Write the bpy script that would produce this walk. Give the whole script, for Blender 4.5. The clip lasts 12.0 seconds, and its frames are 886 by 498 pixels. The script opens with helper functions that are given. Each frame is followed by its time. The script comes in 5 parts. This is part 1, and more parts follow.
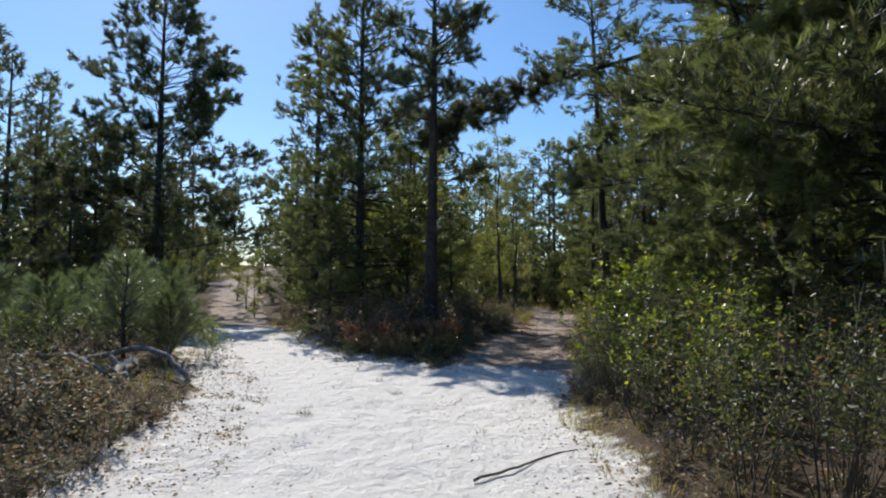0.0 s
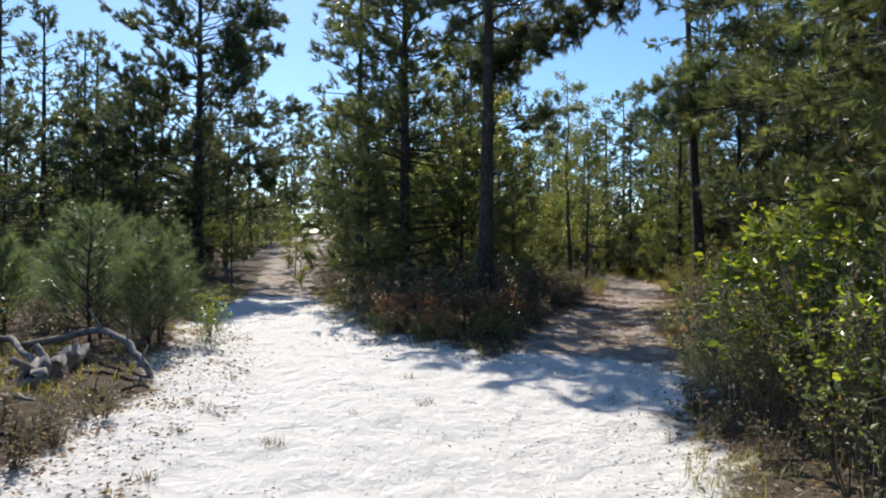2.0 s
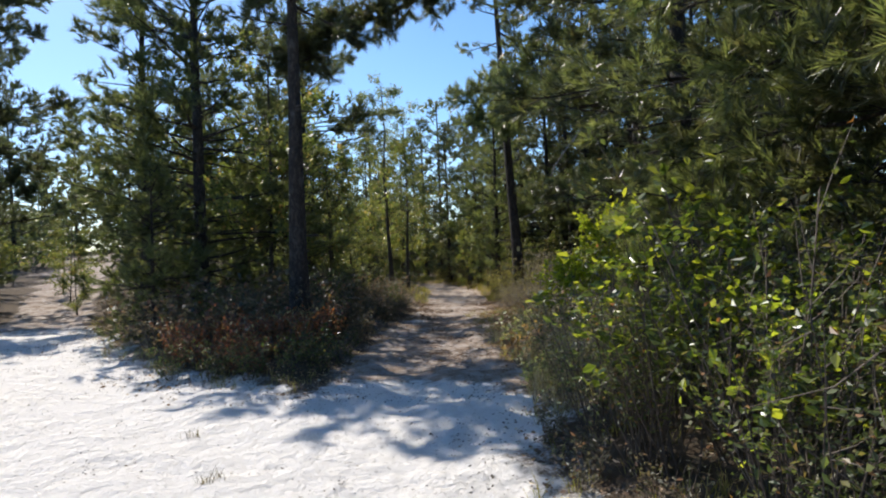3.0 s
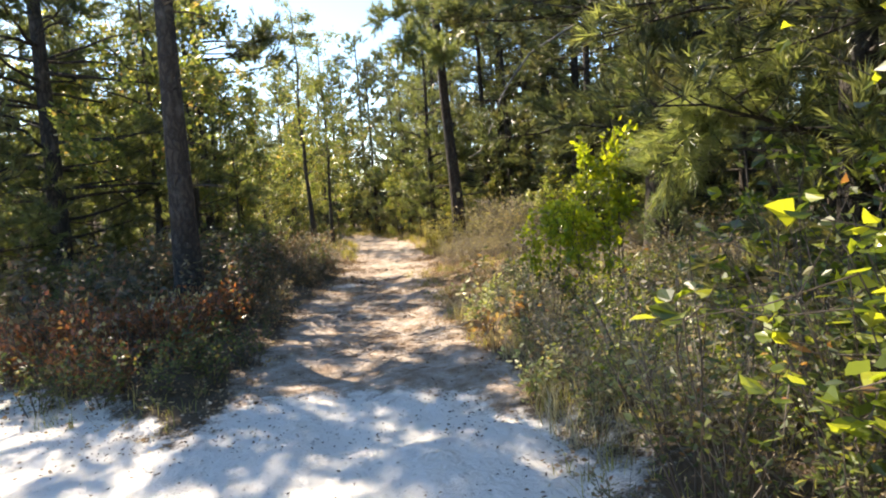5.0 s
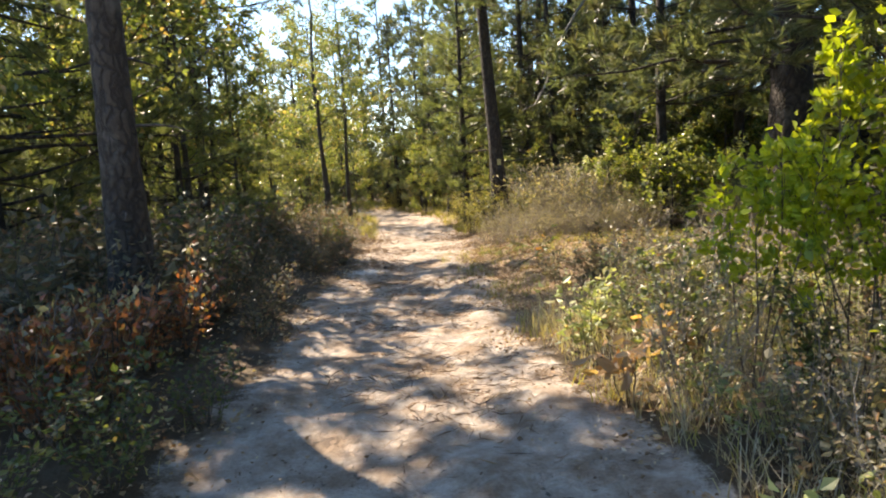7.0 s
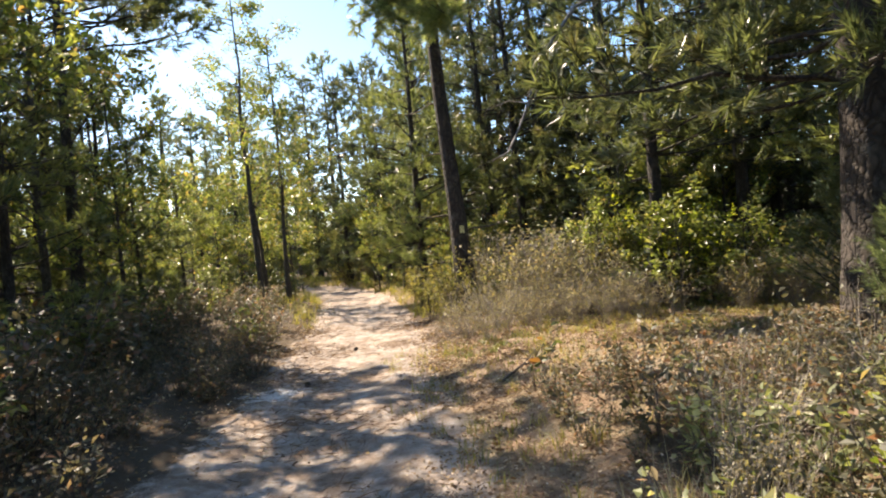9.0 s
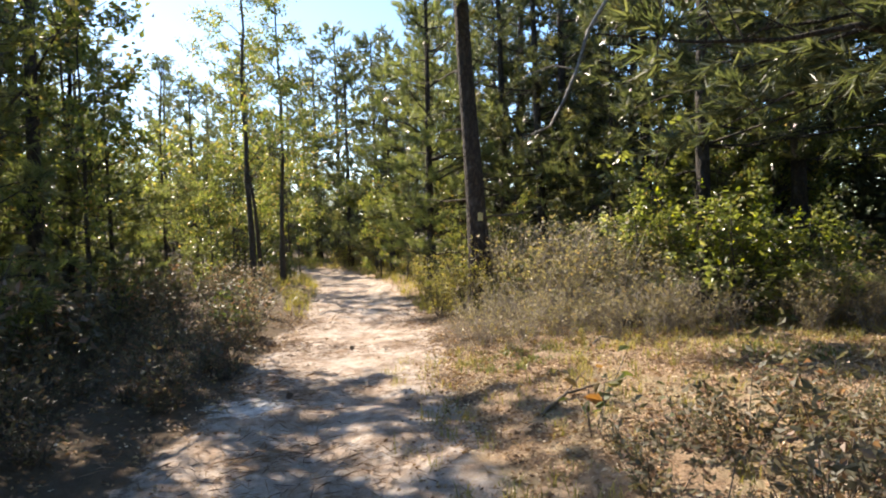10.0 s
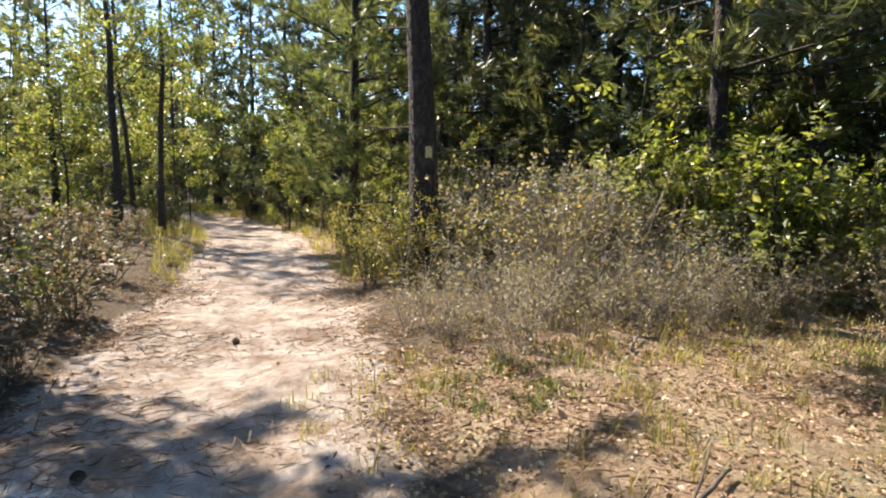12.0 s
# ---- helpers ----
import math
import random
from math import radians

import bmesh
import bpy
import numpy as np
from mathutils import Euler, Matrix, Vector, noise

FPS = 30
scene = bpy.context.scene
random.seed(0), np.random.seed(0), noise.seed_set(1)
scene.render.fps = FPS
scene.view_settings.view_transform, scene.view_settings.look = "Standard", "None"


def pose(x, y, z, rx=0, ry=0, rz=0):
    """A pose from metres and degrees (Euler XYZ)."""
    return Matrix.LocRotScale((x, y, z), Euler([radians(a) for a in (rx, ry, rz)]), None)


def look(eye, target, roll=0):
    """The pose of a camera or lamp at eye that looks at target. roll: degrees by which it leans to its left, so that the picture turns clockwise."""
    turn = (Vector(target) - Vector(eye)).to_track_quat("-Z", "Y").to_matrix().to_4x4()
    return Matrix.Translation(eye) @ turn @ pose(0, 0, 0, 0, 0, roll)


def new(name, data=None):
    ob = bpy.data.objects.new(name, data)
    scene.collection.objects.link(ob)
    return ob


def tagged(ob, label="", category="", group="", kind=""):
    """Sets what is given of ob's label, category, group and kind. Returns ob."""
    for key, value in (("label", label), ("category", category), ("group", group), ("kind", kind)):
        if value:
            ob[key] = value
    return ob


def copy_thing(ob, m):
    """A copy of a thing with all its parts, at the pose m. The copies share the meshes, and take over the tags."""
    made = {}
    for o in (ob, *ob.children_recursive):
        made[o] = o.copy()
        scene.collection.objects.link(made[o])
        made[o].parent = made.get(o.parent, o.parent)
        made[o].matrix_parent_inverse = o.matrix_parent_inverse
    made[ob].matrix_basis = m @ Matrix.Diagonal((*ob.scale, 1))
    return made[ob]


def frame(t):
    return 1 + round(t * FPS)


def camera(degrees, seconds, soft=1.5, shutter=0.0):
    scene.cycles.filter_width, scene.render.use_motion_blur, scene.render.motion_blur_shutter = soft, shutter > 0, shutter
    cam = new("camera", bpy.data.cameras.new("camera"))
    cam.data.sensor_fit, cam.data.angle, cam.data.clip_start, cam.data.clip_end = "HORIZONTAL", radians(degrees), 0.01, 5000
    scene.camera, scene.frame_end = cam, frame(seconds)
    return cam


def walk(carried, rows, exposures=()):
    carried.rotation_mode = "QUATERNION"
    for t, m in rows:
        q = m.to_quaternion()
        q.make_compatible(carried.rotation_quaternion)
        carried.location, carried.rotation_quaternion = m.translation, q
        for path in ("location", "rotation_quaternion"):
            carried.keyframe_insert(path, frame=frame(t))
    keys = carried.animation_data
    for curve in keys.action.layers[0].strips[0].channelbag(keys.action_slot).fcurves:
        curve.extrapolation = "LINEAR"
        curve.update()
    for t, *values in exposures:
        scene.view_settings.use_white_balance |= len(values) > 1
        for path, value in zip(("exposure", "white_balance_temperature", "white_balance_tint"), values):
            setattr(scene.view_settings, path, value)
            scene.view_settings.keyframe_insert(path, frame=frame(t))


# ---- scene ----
cam = camera(71.8, 12.0, soft=2.0)
PATH = [
    (0, (0.026, -0.029, 1.453), (0.016, 1.968, 1.572), 0.5),
    (0.5, (0.075, 0.669, 1.434), (0.063, 2.662, 1.593), -1.9),
    (1, (0.109, 1.348, 1.430), (0.071, 3.346, 1.525), 0.5),
    (1.5, (0.120, 2.038, 1.380), (-0.138, 4.020, 1.462), 0.4),
    (2, (0.169, 2.706, 1.391), (-0.055, 4.693, 1.402), 0.3),
    (2.5, (0.123, 3.390, 1.408), (-0.054, 5.382, 1.454), 0.7),
    (3, (0.214, 4.043, 1.379), (0.574, 6.010, 1.417), -2.1),
    (3.2, (0.178, 4.296, 1.385), (0.601, 6.251, 1.392), -0.6),
    (4.8, (0.448, 6.151, 1.418), (1.121, 8.028, 1.262), -2.0),
    (5, (0.453, 6.393, 1.444), (1.044, 8.298, 1.298), -4.0),
    (5.5, (0.493, 7.014, 1.424), (1.017, 8.935, 1.237), -1.6),
    (6, (0.555, 7.722, 1.378), (1.029, 9.657, 1.199), -4.6),
    (6.5, (0.676, 8.350, 1.337), (1.322, 10.223, 1.066), -0.2),
    (7, (0.790, 9.046, 1.298), (1.323, 10.961, 1.078), -3.3),
    (7.5, (1.000, 9.717, 1.291), (1.688, 11.584, 1.093), -3.9),
    (7.7, (1.080, 9.970, 1.310), (1.735, 11.850, 1.275), -6.0),
    (9.3, (1.814, 12.065, 1.379), (2.489, 13.948, 1.376), -5.0),
    (9.5, (1.854, 12.328, 1.384), (2.496, 14.222, 1.375), -6.9),
    (10, (1.973, 12.997, 1.376), (2.641, 14.882, 1.330), -1.4),
    (10.5, (2.135, 13.753, 1.332), (2.788, 15.642, 1.263), -3.0),
    (11, (2.325, 14.409, 1.298), (3.038, 16.275, 1.213), -2.9),
    (11.5, (2.491, 15.053, 1.249), (3.187, 16.924, 1.135), 1.0),
    (12, (2.653, 15.621, 1.226), (3.578, 17.383, 1.031), 1.1),
]
walk(cam, [(t, look(eye, target, roll)) for t, eye, target, roll in PATH],
     exposures=[(0.0, -0.06, 6350, 10), (0.7, 0.14, 6400, 10), (2.5, 0.28, 6500, 11), (3.2, 0.38, 6550, 12), (4.8, 1.54, 8000, 13), (7.7, 1.58, 8300, 14), (9.3, 1.40, 7800, 15), (12.0, 1.38, 7200, 14)])

# ---- light: a high autumn sun ahead and to the left, clear sky ----
SUN_WAY = Vector((-0.43, 0.90, 0.0)).normalized()
SUN_HEIGHT = radians(47)
world = bpy.data.worlds.new("world")
scene.world = world
world.use_nodes = True
wn = world.node_tree
sky = wn.nodes.new("ShaderNodeTexSky")
sky.sky_type = "NISHITA"
sky.sun_disc = False
sky.sun_elevation = SUN_HEIGHT
sky.sun_rotation = math.atan2(SUN_WAY.x, SUN_WAY.y)
sky.air_density, sky.dust_density, sky.ozone_density = 1.0, 0.35, 2.8
wn.nodes["Background"].inputs["Strength"].default_value = 0.15
deep = wn.nodes.new("ShaderNodeHueSaturation")
deep.inputs["Saturation"].default_value = 1.22
wn.links.new(sky.outputs["Color"], deep.inputs["Color"])
wn.links.new(deep.outputs["Color"], wn.nodes["Background"].inputs["Color"])
sun = new("sun", bpy.data.lights.new("sun", "SUN"))
sun.data.energy = 5.0
sun.data.angle = radians(0.53)
sun.data.color = (1.0, 0.95, 0.86)
sun_from = SUN_WAY * math.cos(SUN_HEIGHT) + Vector((0, 0, math.sin(SUN_HEIGHT)))
sun.matrix_world = look(sun_from * 60, (0, 0, 0))


# ---- materials ----
def ramp(nt, fac, stops):
    node = nt.nodes.new("ShaderNodeValToRGB")
    els = node.color_ramp.elements
    while len(els) < len(stops):
        els.new(0.5)
    for el, (pos, col) in zip(els, stops):
        el.position, el.color = pos, (*col, 1)
    nt.links.new(fac, node.inputs["Fac"])
    return node.outputs["Color"]


def noise_tex(nt, scale, detail=4.0, rough=0.6, stretch=None):
    node = nt.nodes.new("ShaderNodeTexNoise")
    node.inputs["Scale"].default_value = scale
    node.inputs["Detail"].default_value = detail
    node.inputs["Roughness"].default_value = rough
    co = nt.nodes.new("ShaderNodeTexCoord").outputs["Object"]
    if stretch:
        mp = nt.nodes.new("ShaderNodeMapping")
        mp.inputs["Scale"].default_value = stretch
        nt.links.new(co, mp.inputs["Vector"])
        co = mp.outputs["Vector"]
    nt.links.new(co, node.inputs["Vector"])
    return node.outputs["Fac"]


def mix(nt, fac, a, b, how="MIX"):
    node = nt.nodes.new("ShaderNodeMix")
    node.data_type, node.blend_type = "RGBA", how
    for sock, val in ((node.inputs[0], fac), (node.inputs[6], a), (node.inputs[7], b)):
        if isinstance(val, (int, float)):
            sock.default_value = val
        elif isinstance(val, tuple):
            sock.default_value = (*val, 1)
        else:
            nt.links.new(val, sock)
    return node.outputs[2]


def maths(nt, op, a, b=0.0, clamp=False):
    node = nt.nodes.new("ShaderNodeMath")
    node.operation, node.use_clamp = op, clamp
    for sock, val in zip(node.inputs, (a, b)):
        if isinstance(val, (int, float)):
            sock.default_value = val
        else:
            nt.links.new(val, sock)
    return node.outputs[0]


def bump(nt, height, strength, distance):
    node = nt.nodes.new("ShaderNodeBump")
    node.inputs["Strength"].default_value = strength
    node.inputs["Distance"].default_value = distance
    nt.links.new(height, node.inputs["Height"])
    return node.outputs["Normal"]


def material(name):
    m = bpy.data.materials.new(name)
    m.use_nodes = True
    return m, m.node_tree, m.node_tree.nodes["Principled BSDF"]


def leaf_material(name, stops, through_share=0.45, rough=0.45, patch=None, glow=(1.7, 1.6, 0.65), gloss=0.65):
    """Thin leaves or needles: each takes a shade of its own, and lets part of the light through."""
    m, nt, bsdf = material(name)
    rnd = nt.nodes.new("ShaderNodeNewGeometry").outputs["Random Per Island"]
    col = ramp(nt, rnd, stops)
    info = nt.nodes.new("ShaderNodeObjectInfo").outputs["Random"]
    tone = maths(nt, "MULTIPLY_ADD", info, 0.5)
    nt.nodes[-1].inputs[2].default_value = 0.75
    col = mix(nt, 1.0, col, tone, "MULTIPLY")
    if patch:
        blot = ramp(nt, noise_tex(nt, 1.7, 2.0), [(0.52, (0, 0, 0)), (0.68, (1, 1, 1))])
        col = mix(nt, blot, col, patch)
    nt.links.new(col, bsdf.inputs["Base Color"])
    bsdf.inputs["Roughness"].default_value = rough
    bsdf.inputs["Specular IOR Level"].default_value = gloss
    tr = nt.nodes.new("ShaderNodeBsdfTranslucent")
    nt.links.new(mix(nt, 1.0, col, glow, "MULTIPLY"), tr.inputs["Color"])
    both = nt.nodes.new("ShaderNodeMixShader")
    both.inputs[0].default_value = through_share
    nt.links.new(bsdf.outputs[0], both.inputs[1])
    nt.links.new(tr.outputs[0], both.inputs[2])
    nt.links.new(both.outputs[0], nt.nodes["Material Output"].inputs["Surface"])
    return m


def bark_material(name, dark, light, plate=9.0):
    m, nt, bsdf = material(name)
    vor = nt.nodes.new("ShaderNodeTexVoronoi")
    vor.feature = "DISTANCE_TO_EDGE"
    vor.inputs["Scale"].default_value = plate
    mp = nt.nodes.new("ShaderNodeMapping")
    mp.inputs["Scale"].default_value = (1.6, 1.6, 0.45)
    co = nt.nodes.new("ShaderNodeTexCoord").outputs["Object"]
    nt.links.new(co, mp.inputs["Vector"])
    warp = nt.nodes.new("ShaderNodeTexNoise")
    warp.inputs["Scale"].default_value = 6.0
    warp.inputs["Detail"].default_value = 4.0
    nt.links.new(co, warp.inputs["Vector"])
    push = nt.nodes.new("ShaderNodeVectorMath")
    push.operation = "MULTIPLY_ADD"
    push.inputs[1].default_value = (0.30, 0.30, 0.30)
    nt.links.new(warp.outputs["Color"], push.inputs[0])
    nt.links.new(mp.outputs["Vector"], push.inputs[2])
    nt.links.new(push.outputs["Vector"], vor.inputs["Vector"])
    crack = ramp(nt, vor.outputs["Distance"], [(0.0, (0.25, 0.25, 0.25)), (0.26, (1, 1, 1))])
    grain = noise_tex(nt, 30, 5, 0.7, (1, 1, 0.4))
    tone = mix(nt, grain, dark, light)
    col = mix(nt, crack, tuple(0.45 * c for c in dark), tone)
    lichen = ramp(nt, noise_tex(nt, 3.2, 4), [(0.56, (0, 0, 0)), (0.75, (0.5, 0.5, 0.5))])
    col = mix(nt, lichen, col, (0.20, 0.19, 0.17))
    nt.links.new(col, bsdf.inputs["Base Color"])
    bsdf.inputs["Roughness"].default_value = 0.9
    both = maths(nt, "ADD", crack, maths(nt, "MULTIPLY", grain, 0.5))
    nt.links.new(bump(nt, both, 0.9, 0.025), bsdf.inputs["Normal"])
    return m


def plain_wood(name, dark, light):
    m, nt, bsdf = material(name)
    grain = noise_tex(nt, 14, 5, 0.65, (1, 1, 1))
    nt.links.new(ramp(nt, grain, [(0.3, dark), (0.7, light)]), bsdf.inputs["Base Color"])
    bsdf.inputs["Roughness"].default_value = 0.85
    nt.links.new(bump(nt, grain, 0.5, 0.008), bsdf.inputs["Normal"])
    return m


PINE_BARK = bark_material("pine_bark", (0.034, 0.027, 0.022), (0.098, 0.078, 0.064))
OAK_BARK = bark_material("oak_bark", (0.060, 0.052, 0.044), (0.150, 0.135, 0.115), 22.0)
TWIG = plain_wood("twig", (0.055, 0.042, 0.032), (0.15, 0.12, 0.095))
GREY_WOOD = plain_wood("weathered_wood", (0.075, 0.064, 0.054), (0.34, 0.31, 0.28))
STRAW_STEM = plain_wood("dry_stem", (0.12, 0.105, 0.088), (0.38, 0.335, 0.28))
NEEDLE = leaf_material("pine_needles", [(0.0, (0.042, 0.058, 0.032)), (0.5, (0.082, 0.102, 0.054)), (1.0, (0.135, 0.150, 0.082))], 0.46, 0.34,
                       patch=(0.118, 0.112, 0.054), glow=(1.65, 1.6, 0.85), gloss=0.8)
# paler copy of NEEDLE that paints sunlit tufts; also the pale pine's own colour
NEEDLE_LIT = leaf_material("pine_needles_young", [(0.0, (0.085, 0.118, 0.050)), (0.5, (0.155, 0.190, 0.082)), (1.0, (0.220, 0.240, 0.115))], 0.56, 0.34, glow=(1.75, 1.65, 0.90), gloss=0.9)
NEEDLE_BLUE = leaf_material("sapling_needles", [(0.0, (0.065, 0.092, 0.055)), (0.5, (0.115, 0.150, 0.085)), (1.0, (0.180, 0.210, 0.120))], 0.50, 0.34, glow=(1.6, 1.6, 0.9), gloss=0.9)
NEEDLE_OLD = leaf_material("pine_needles_rust", [(0.0, (0.13, 0.070, 0.028)), (1.0, (0.26, 0.150, 0.060))], 0.35, 0.6)
OAK_LEAF = leaf_material("oak_leaves", [(0.0, (0.060, 0.085, 0.030)), (0.45, (0.120, 0.155, 0.048)), (0.85, (0.225, 0.245, 0.088)), (1.0, (0.30, 0.20, 0.09))], 0.56, 0.33, glow=(1.8, 1.7, 0.85), gloss=0.9)
BIG_LEAF = leaf_material("large_oak_leaves", [(0.0, (0.095, 0.130, 0.050)), (0.5, (0.195, 0.240, 0.090)), (0.85, (0.31, 0.34, 0.15)), (1.0, (0.46, 0.45, 0.30))], 0.50, 0.34, gloss=0.9)
PALE_LEAF = leaf_material("pale_low_leaves", [(0.0, (0.110, 0.135, 0.060)), (0.4, (0.215, 0.245, 0.100)), (0.75, (0.32, 0.34, 0.160)), (0.9, (0.44, 0.41, 0.25)), (1.0, (0.42, 0.24, 0.12))], 0.45, 0.46, glow=(1.5, 1.5, 0.8), gloss=0.65)
BRIGHT_LEAF = leaf_material("bright_leaves", [(0.0, (0.045, 0.070, 0.022)), (0.35, (0.09, 0.135, 0.030)), (0.65, (0.21, 0.27, 0.042)), (1.0, (0.36, 0.39, 0.060))], 0.55, 0.30, gloss=0.9)
SHRUB_LEAF = leaf_material("shrub_leaves", [(0.0, (0.045, 0.065, 0.025)), (0.4, (0.090, 0.120, 0.038)), (0.75, (0.15, 0.17, 0.055)), (0.93, (0.20, 0.15, 0.07)), (1.0, (0.30, 0.13, 0.05))], 0.45, 0.48, glow=(1.5, 1.5, 0.80), gloss=0.7)
GLOW_LEAF = leaf_material("young_bright_leaves", [(0.0, (0.16, 0.23, 0.030)), (0.6, (0.30, 0.37, 0.040)), (1.0, (0.40, 0.43, 0.060))], 0.58, 0.35)
HEATH_LEAF = leaf_material("heath_leaves", [(0.0, (0.075, 0.078, 0.048)), (0.5, (0.145, 0.140, 0.085)), (0.8, (0.200, 0.155, 0.100)), (1.0, (0.27, 0.140, 0.085))], 0.42, 0.52, glow=(1.4, 1.3, 0.95), gloss=0.6)
RED_LEAF = leaf_material("red_leaves", [(0.0, (0.10, 0.058, 0.042)), (0.4, (0.21, 0.105, 0.068)), (0.7, (0.36, 0.115, 0.058)), (0.85, (0.20, 0.17, 0.09)), (1.0, (0.40, 0.36, 0.26))], 0.42, 0.34, gloss=0.75)
TAN_LEAF = leaf_material("withered_leaves", [(0.0, (0.26, 0.16, 0.085)), (0.6, (0.44, 0.30, 0.18)), (1.0, (0.50, 0.29, 0.13))], 0.40, 0.6)
DRY_LEAF = leaf_material("dry_brush_leaves", [(0.0, (0.12, 0.105, 0.082)), (0.4, (0.24, 0.21, 0.160)), (0.7, (0.42, 0.375, 0.29)), (0.85, (0.22, 0.235, 0.125)), (1.0, (0.48, 0.31, 0.19))], 0.42, 0.5)
GRASS = leaf_material("grass", [(0.0, (0.14, 0.16, 0.045)), (0.5, (0.27, 0.255, 0.085)), (1.0, (0.42, 0.35, 0.17))], 0.40, 0.55)
LITTER = leaf_material("fallen_leaves", [(0.0, (0.10, 0.058, 0.036)), (0.35, (0.24, 0.145, 0.085)), (0.7, (0.40, 0.27, 0.165)), (0.9, (0.52, 0.40, 0.27)), (1.0, (0.64, 0.55, 0.43))], 0.15, 0.75)
BLAZE = material("blaze_paint")
BLAZE[2].inputs["Roughness"].default_value = 0.7
BLAZE[1].links.new(ramp(BLAZE[1], noise_tex(BLAZE[1], 60, 4), [(0.35, (0.45, 0.38, 0.14)), (0.6, (0.74, 0.68, 0.34))]), BLAZE[2].inputs["Base Color"])
BLAZE = BLAZE[0]


def ground_material():
    """White sand, a trail of trodden needles, straw-like litter and dark forest duff, mixed by the attribute 'cover'."""
    m, nt, bsdf = material("ground_cover")
    att = nt.nodes.new("ShaderNodeAttribute")
    att.attribute_name = "cover"
    sep = nt.nodes.new("ShaderNodeSeparateColor")
    nt.links.new(att.outputs["Color"], sep.inputs[0])
    fine, mid, big = noise_tex(nt, 60, 6, 0.7), noise_tex(nt, 7, 5, 0.65), noise_tex(nt, 1.1, 4, 0.6)
    speck = noise_tex(nt, 26, 3, 0.7, (1, 0.55, 1))

    def edged(sock):
        low = maths(nt, "ADD", sock, maths(nt, "MULTIPLY", maths(nt, "SUBTRACT", mid, 0.5), 0.9))
        return ramp(nt, maths(nt, "ADD", low, maths(nt, "MULTIPLY", maths(nt, "SUBTRACT", fine, 0.5), 0.5)), [(0.38, (0, 0, 0)), (0.62, (1, 1, 1))])

    duff = mix(nt, fine, (0.050, 0.036, 0.025), (0.165, 0.118, 0.078))
    duff = mix(nt, ramp(nt, mid, [(0.45, (0, 0, 0)), (0.7, (1, 1, 1))]), duff, (0.12, 0.098, 0.066))
    straw = mix(nt, fine, (0.19, 0.135, 0.090), (0.48, 0.36, 0.245))
    straw = mix(nt, ramp(nt, big, [(0.45, (0, 0, 0)), (0.65, (1, 1, 1))]), straw, (0.30, 0.25, 0.155))
    trail = mix(nt, fine, (0.215, 0.160, 0.125), (0.58, 0.49, 0.415))
    trail = mix(nt, ramp(nt, mid, [(0.42, (0, 0, 0)), (0.72, (1, 1, 1))]), trail, (0.56, 0.50, 0.44))
    mats = ramp(nt, noise_tex(nt, 2.6, 5, 0.7), [(0.44, (0, 0, 0)), (0.60, (0.75, 0.75, 0.75))])
    trail = mix(nt, mats, trail, mix(nt, fine, (0.11, 0.068, 0.042), (0.33, 0.225, 0.150)))
    straw = mix(nt, ramp(nt, noise_tex(nt, 3.4, 5, 0.7), [(0.42, (0, 0, 0)), (0.62, (0.85, 0.85, 0.85))]), straw, mix(nt, fine, (0.12, 0.075, 0.046), (0.34, 0.22, 0.14)))
    sand = mix(nt, mid, (0.74, 0.695, 0.635), (0.89, 0.85, 0.795))
    grit = ramp(nt, speck, [(0.58, (0, 0, 0)), (0.72, (1, 1, 1))])
    sand = mix(nt, mix(nt, 1.0, grit, ramp(nt, big, [(0.35, (0.15, 0.15, 0.15)), (0.65, (0.9, 0.9, 0.9))]), "MULTIPLY"), sand, (0.27, 0.235, 0.195))
    col = mix(nt, edged(sep.outputs["Blue"]), duff, straw)
    col = mix(nt, edged(sep.outputs["Green"]), col, trail)
    col = mix(nt, edged(sep.outputs["Red"]), col, sand)
    nt.links.new(col, bsdf.inputs["Base Color"])
    bsdf.inputs["Roughness"].default_value = 0.95
    bsdf.inputs["Specular IOR Level"].default_value = 0.2
    tread = noise_tex(nt, 4.2, 3, 0.6, (1, 0.75, 1))
    h = maths(nt, "ADD", maths(nt, "ADD", maths(nt, "MULTIPLY", mid, 0.8), maths(nt, "MULTIPLY", tread, 1.5)), maths(nt, "MULTIPLY", fine, 0.3))
    nt.links.new(bump(nt, h, 0.9, 0.09), bsdf.inputs["Normal"])
    return m


# ---- small mesh tools ----
def mesh_np(name, verts, faces, mat, smooth=False):
    """A mesh from arrays: verts (n, 3), faces (m, k) with k corners each."""
    verts, faces = np.asarray(verts, np.float32), np.asarray(faces, np.int32)
    me = bpy.data.meshes.new(name)
    me.vertices.add(len(verts))
    me.vertices.foreach_set("co", verts.ravel())
    k = faces.shape[1]
    me.loops.add(faces.size)
    me.loops.foreach_set("vertex_index", faces.ravel())
    me.polygons.add(len(faces))
    me.polygons.foreach_set("loop_start", np.arange(len(faces), dtype=np.int32) * k)
    me.polygons.foreach_set("loop_total", np.full(len(faces), k, np.int32))
    me.polygons.foreach_set("use_smooth", np.full(len(faces), smooth, bool))
    me.materials.append(mat)
    me.update(calc_edges=True)
    return me


def part(name, me, parent, label=""):
    ob = new(name, me)
    ob.parent = parent
    if label:
        ob["label"] = label
    return ob


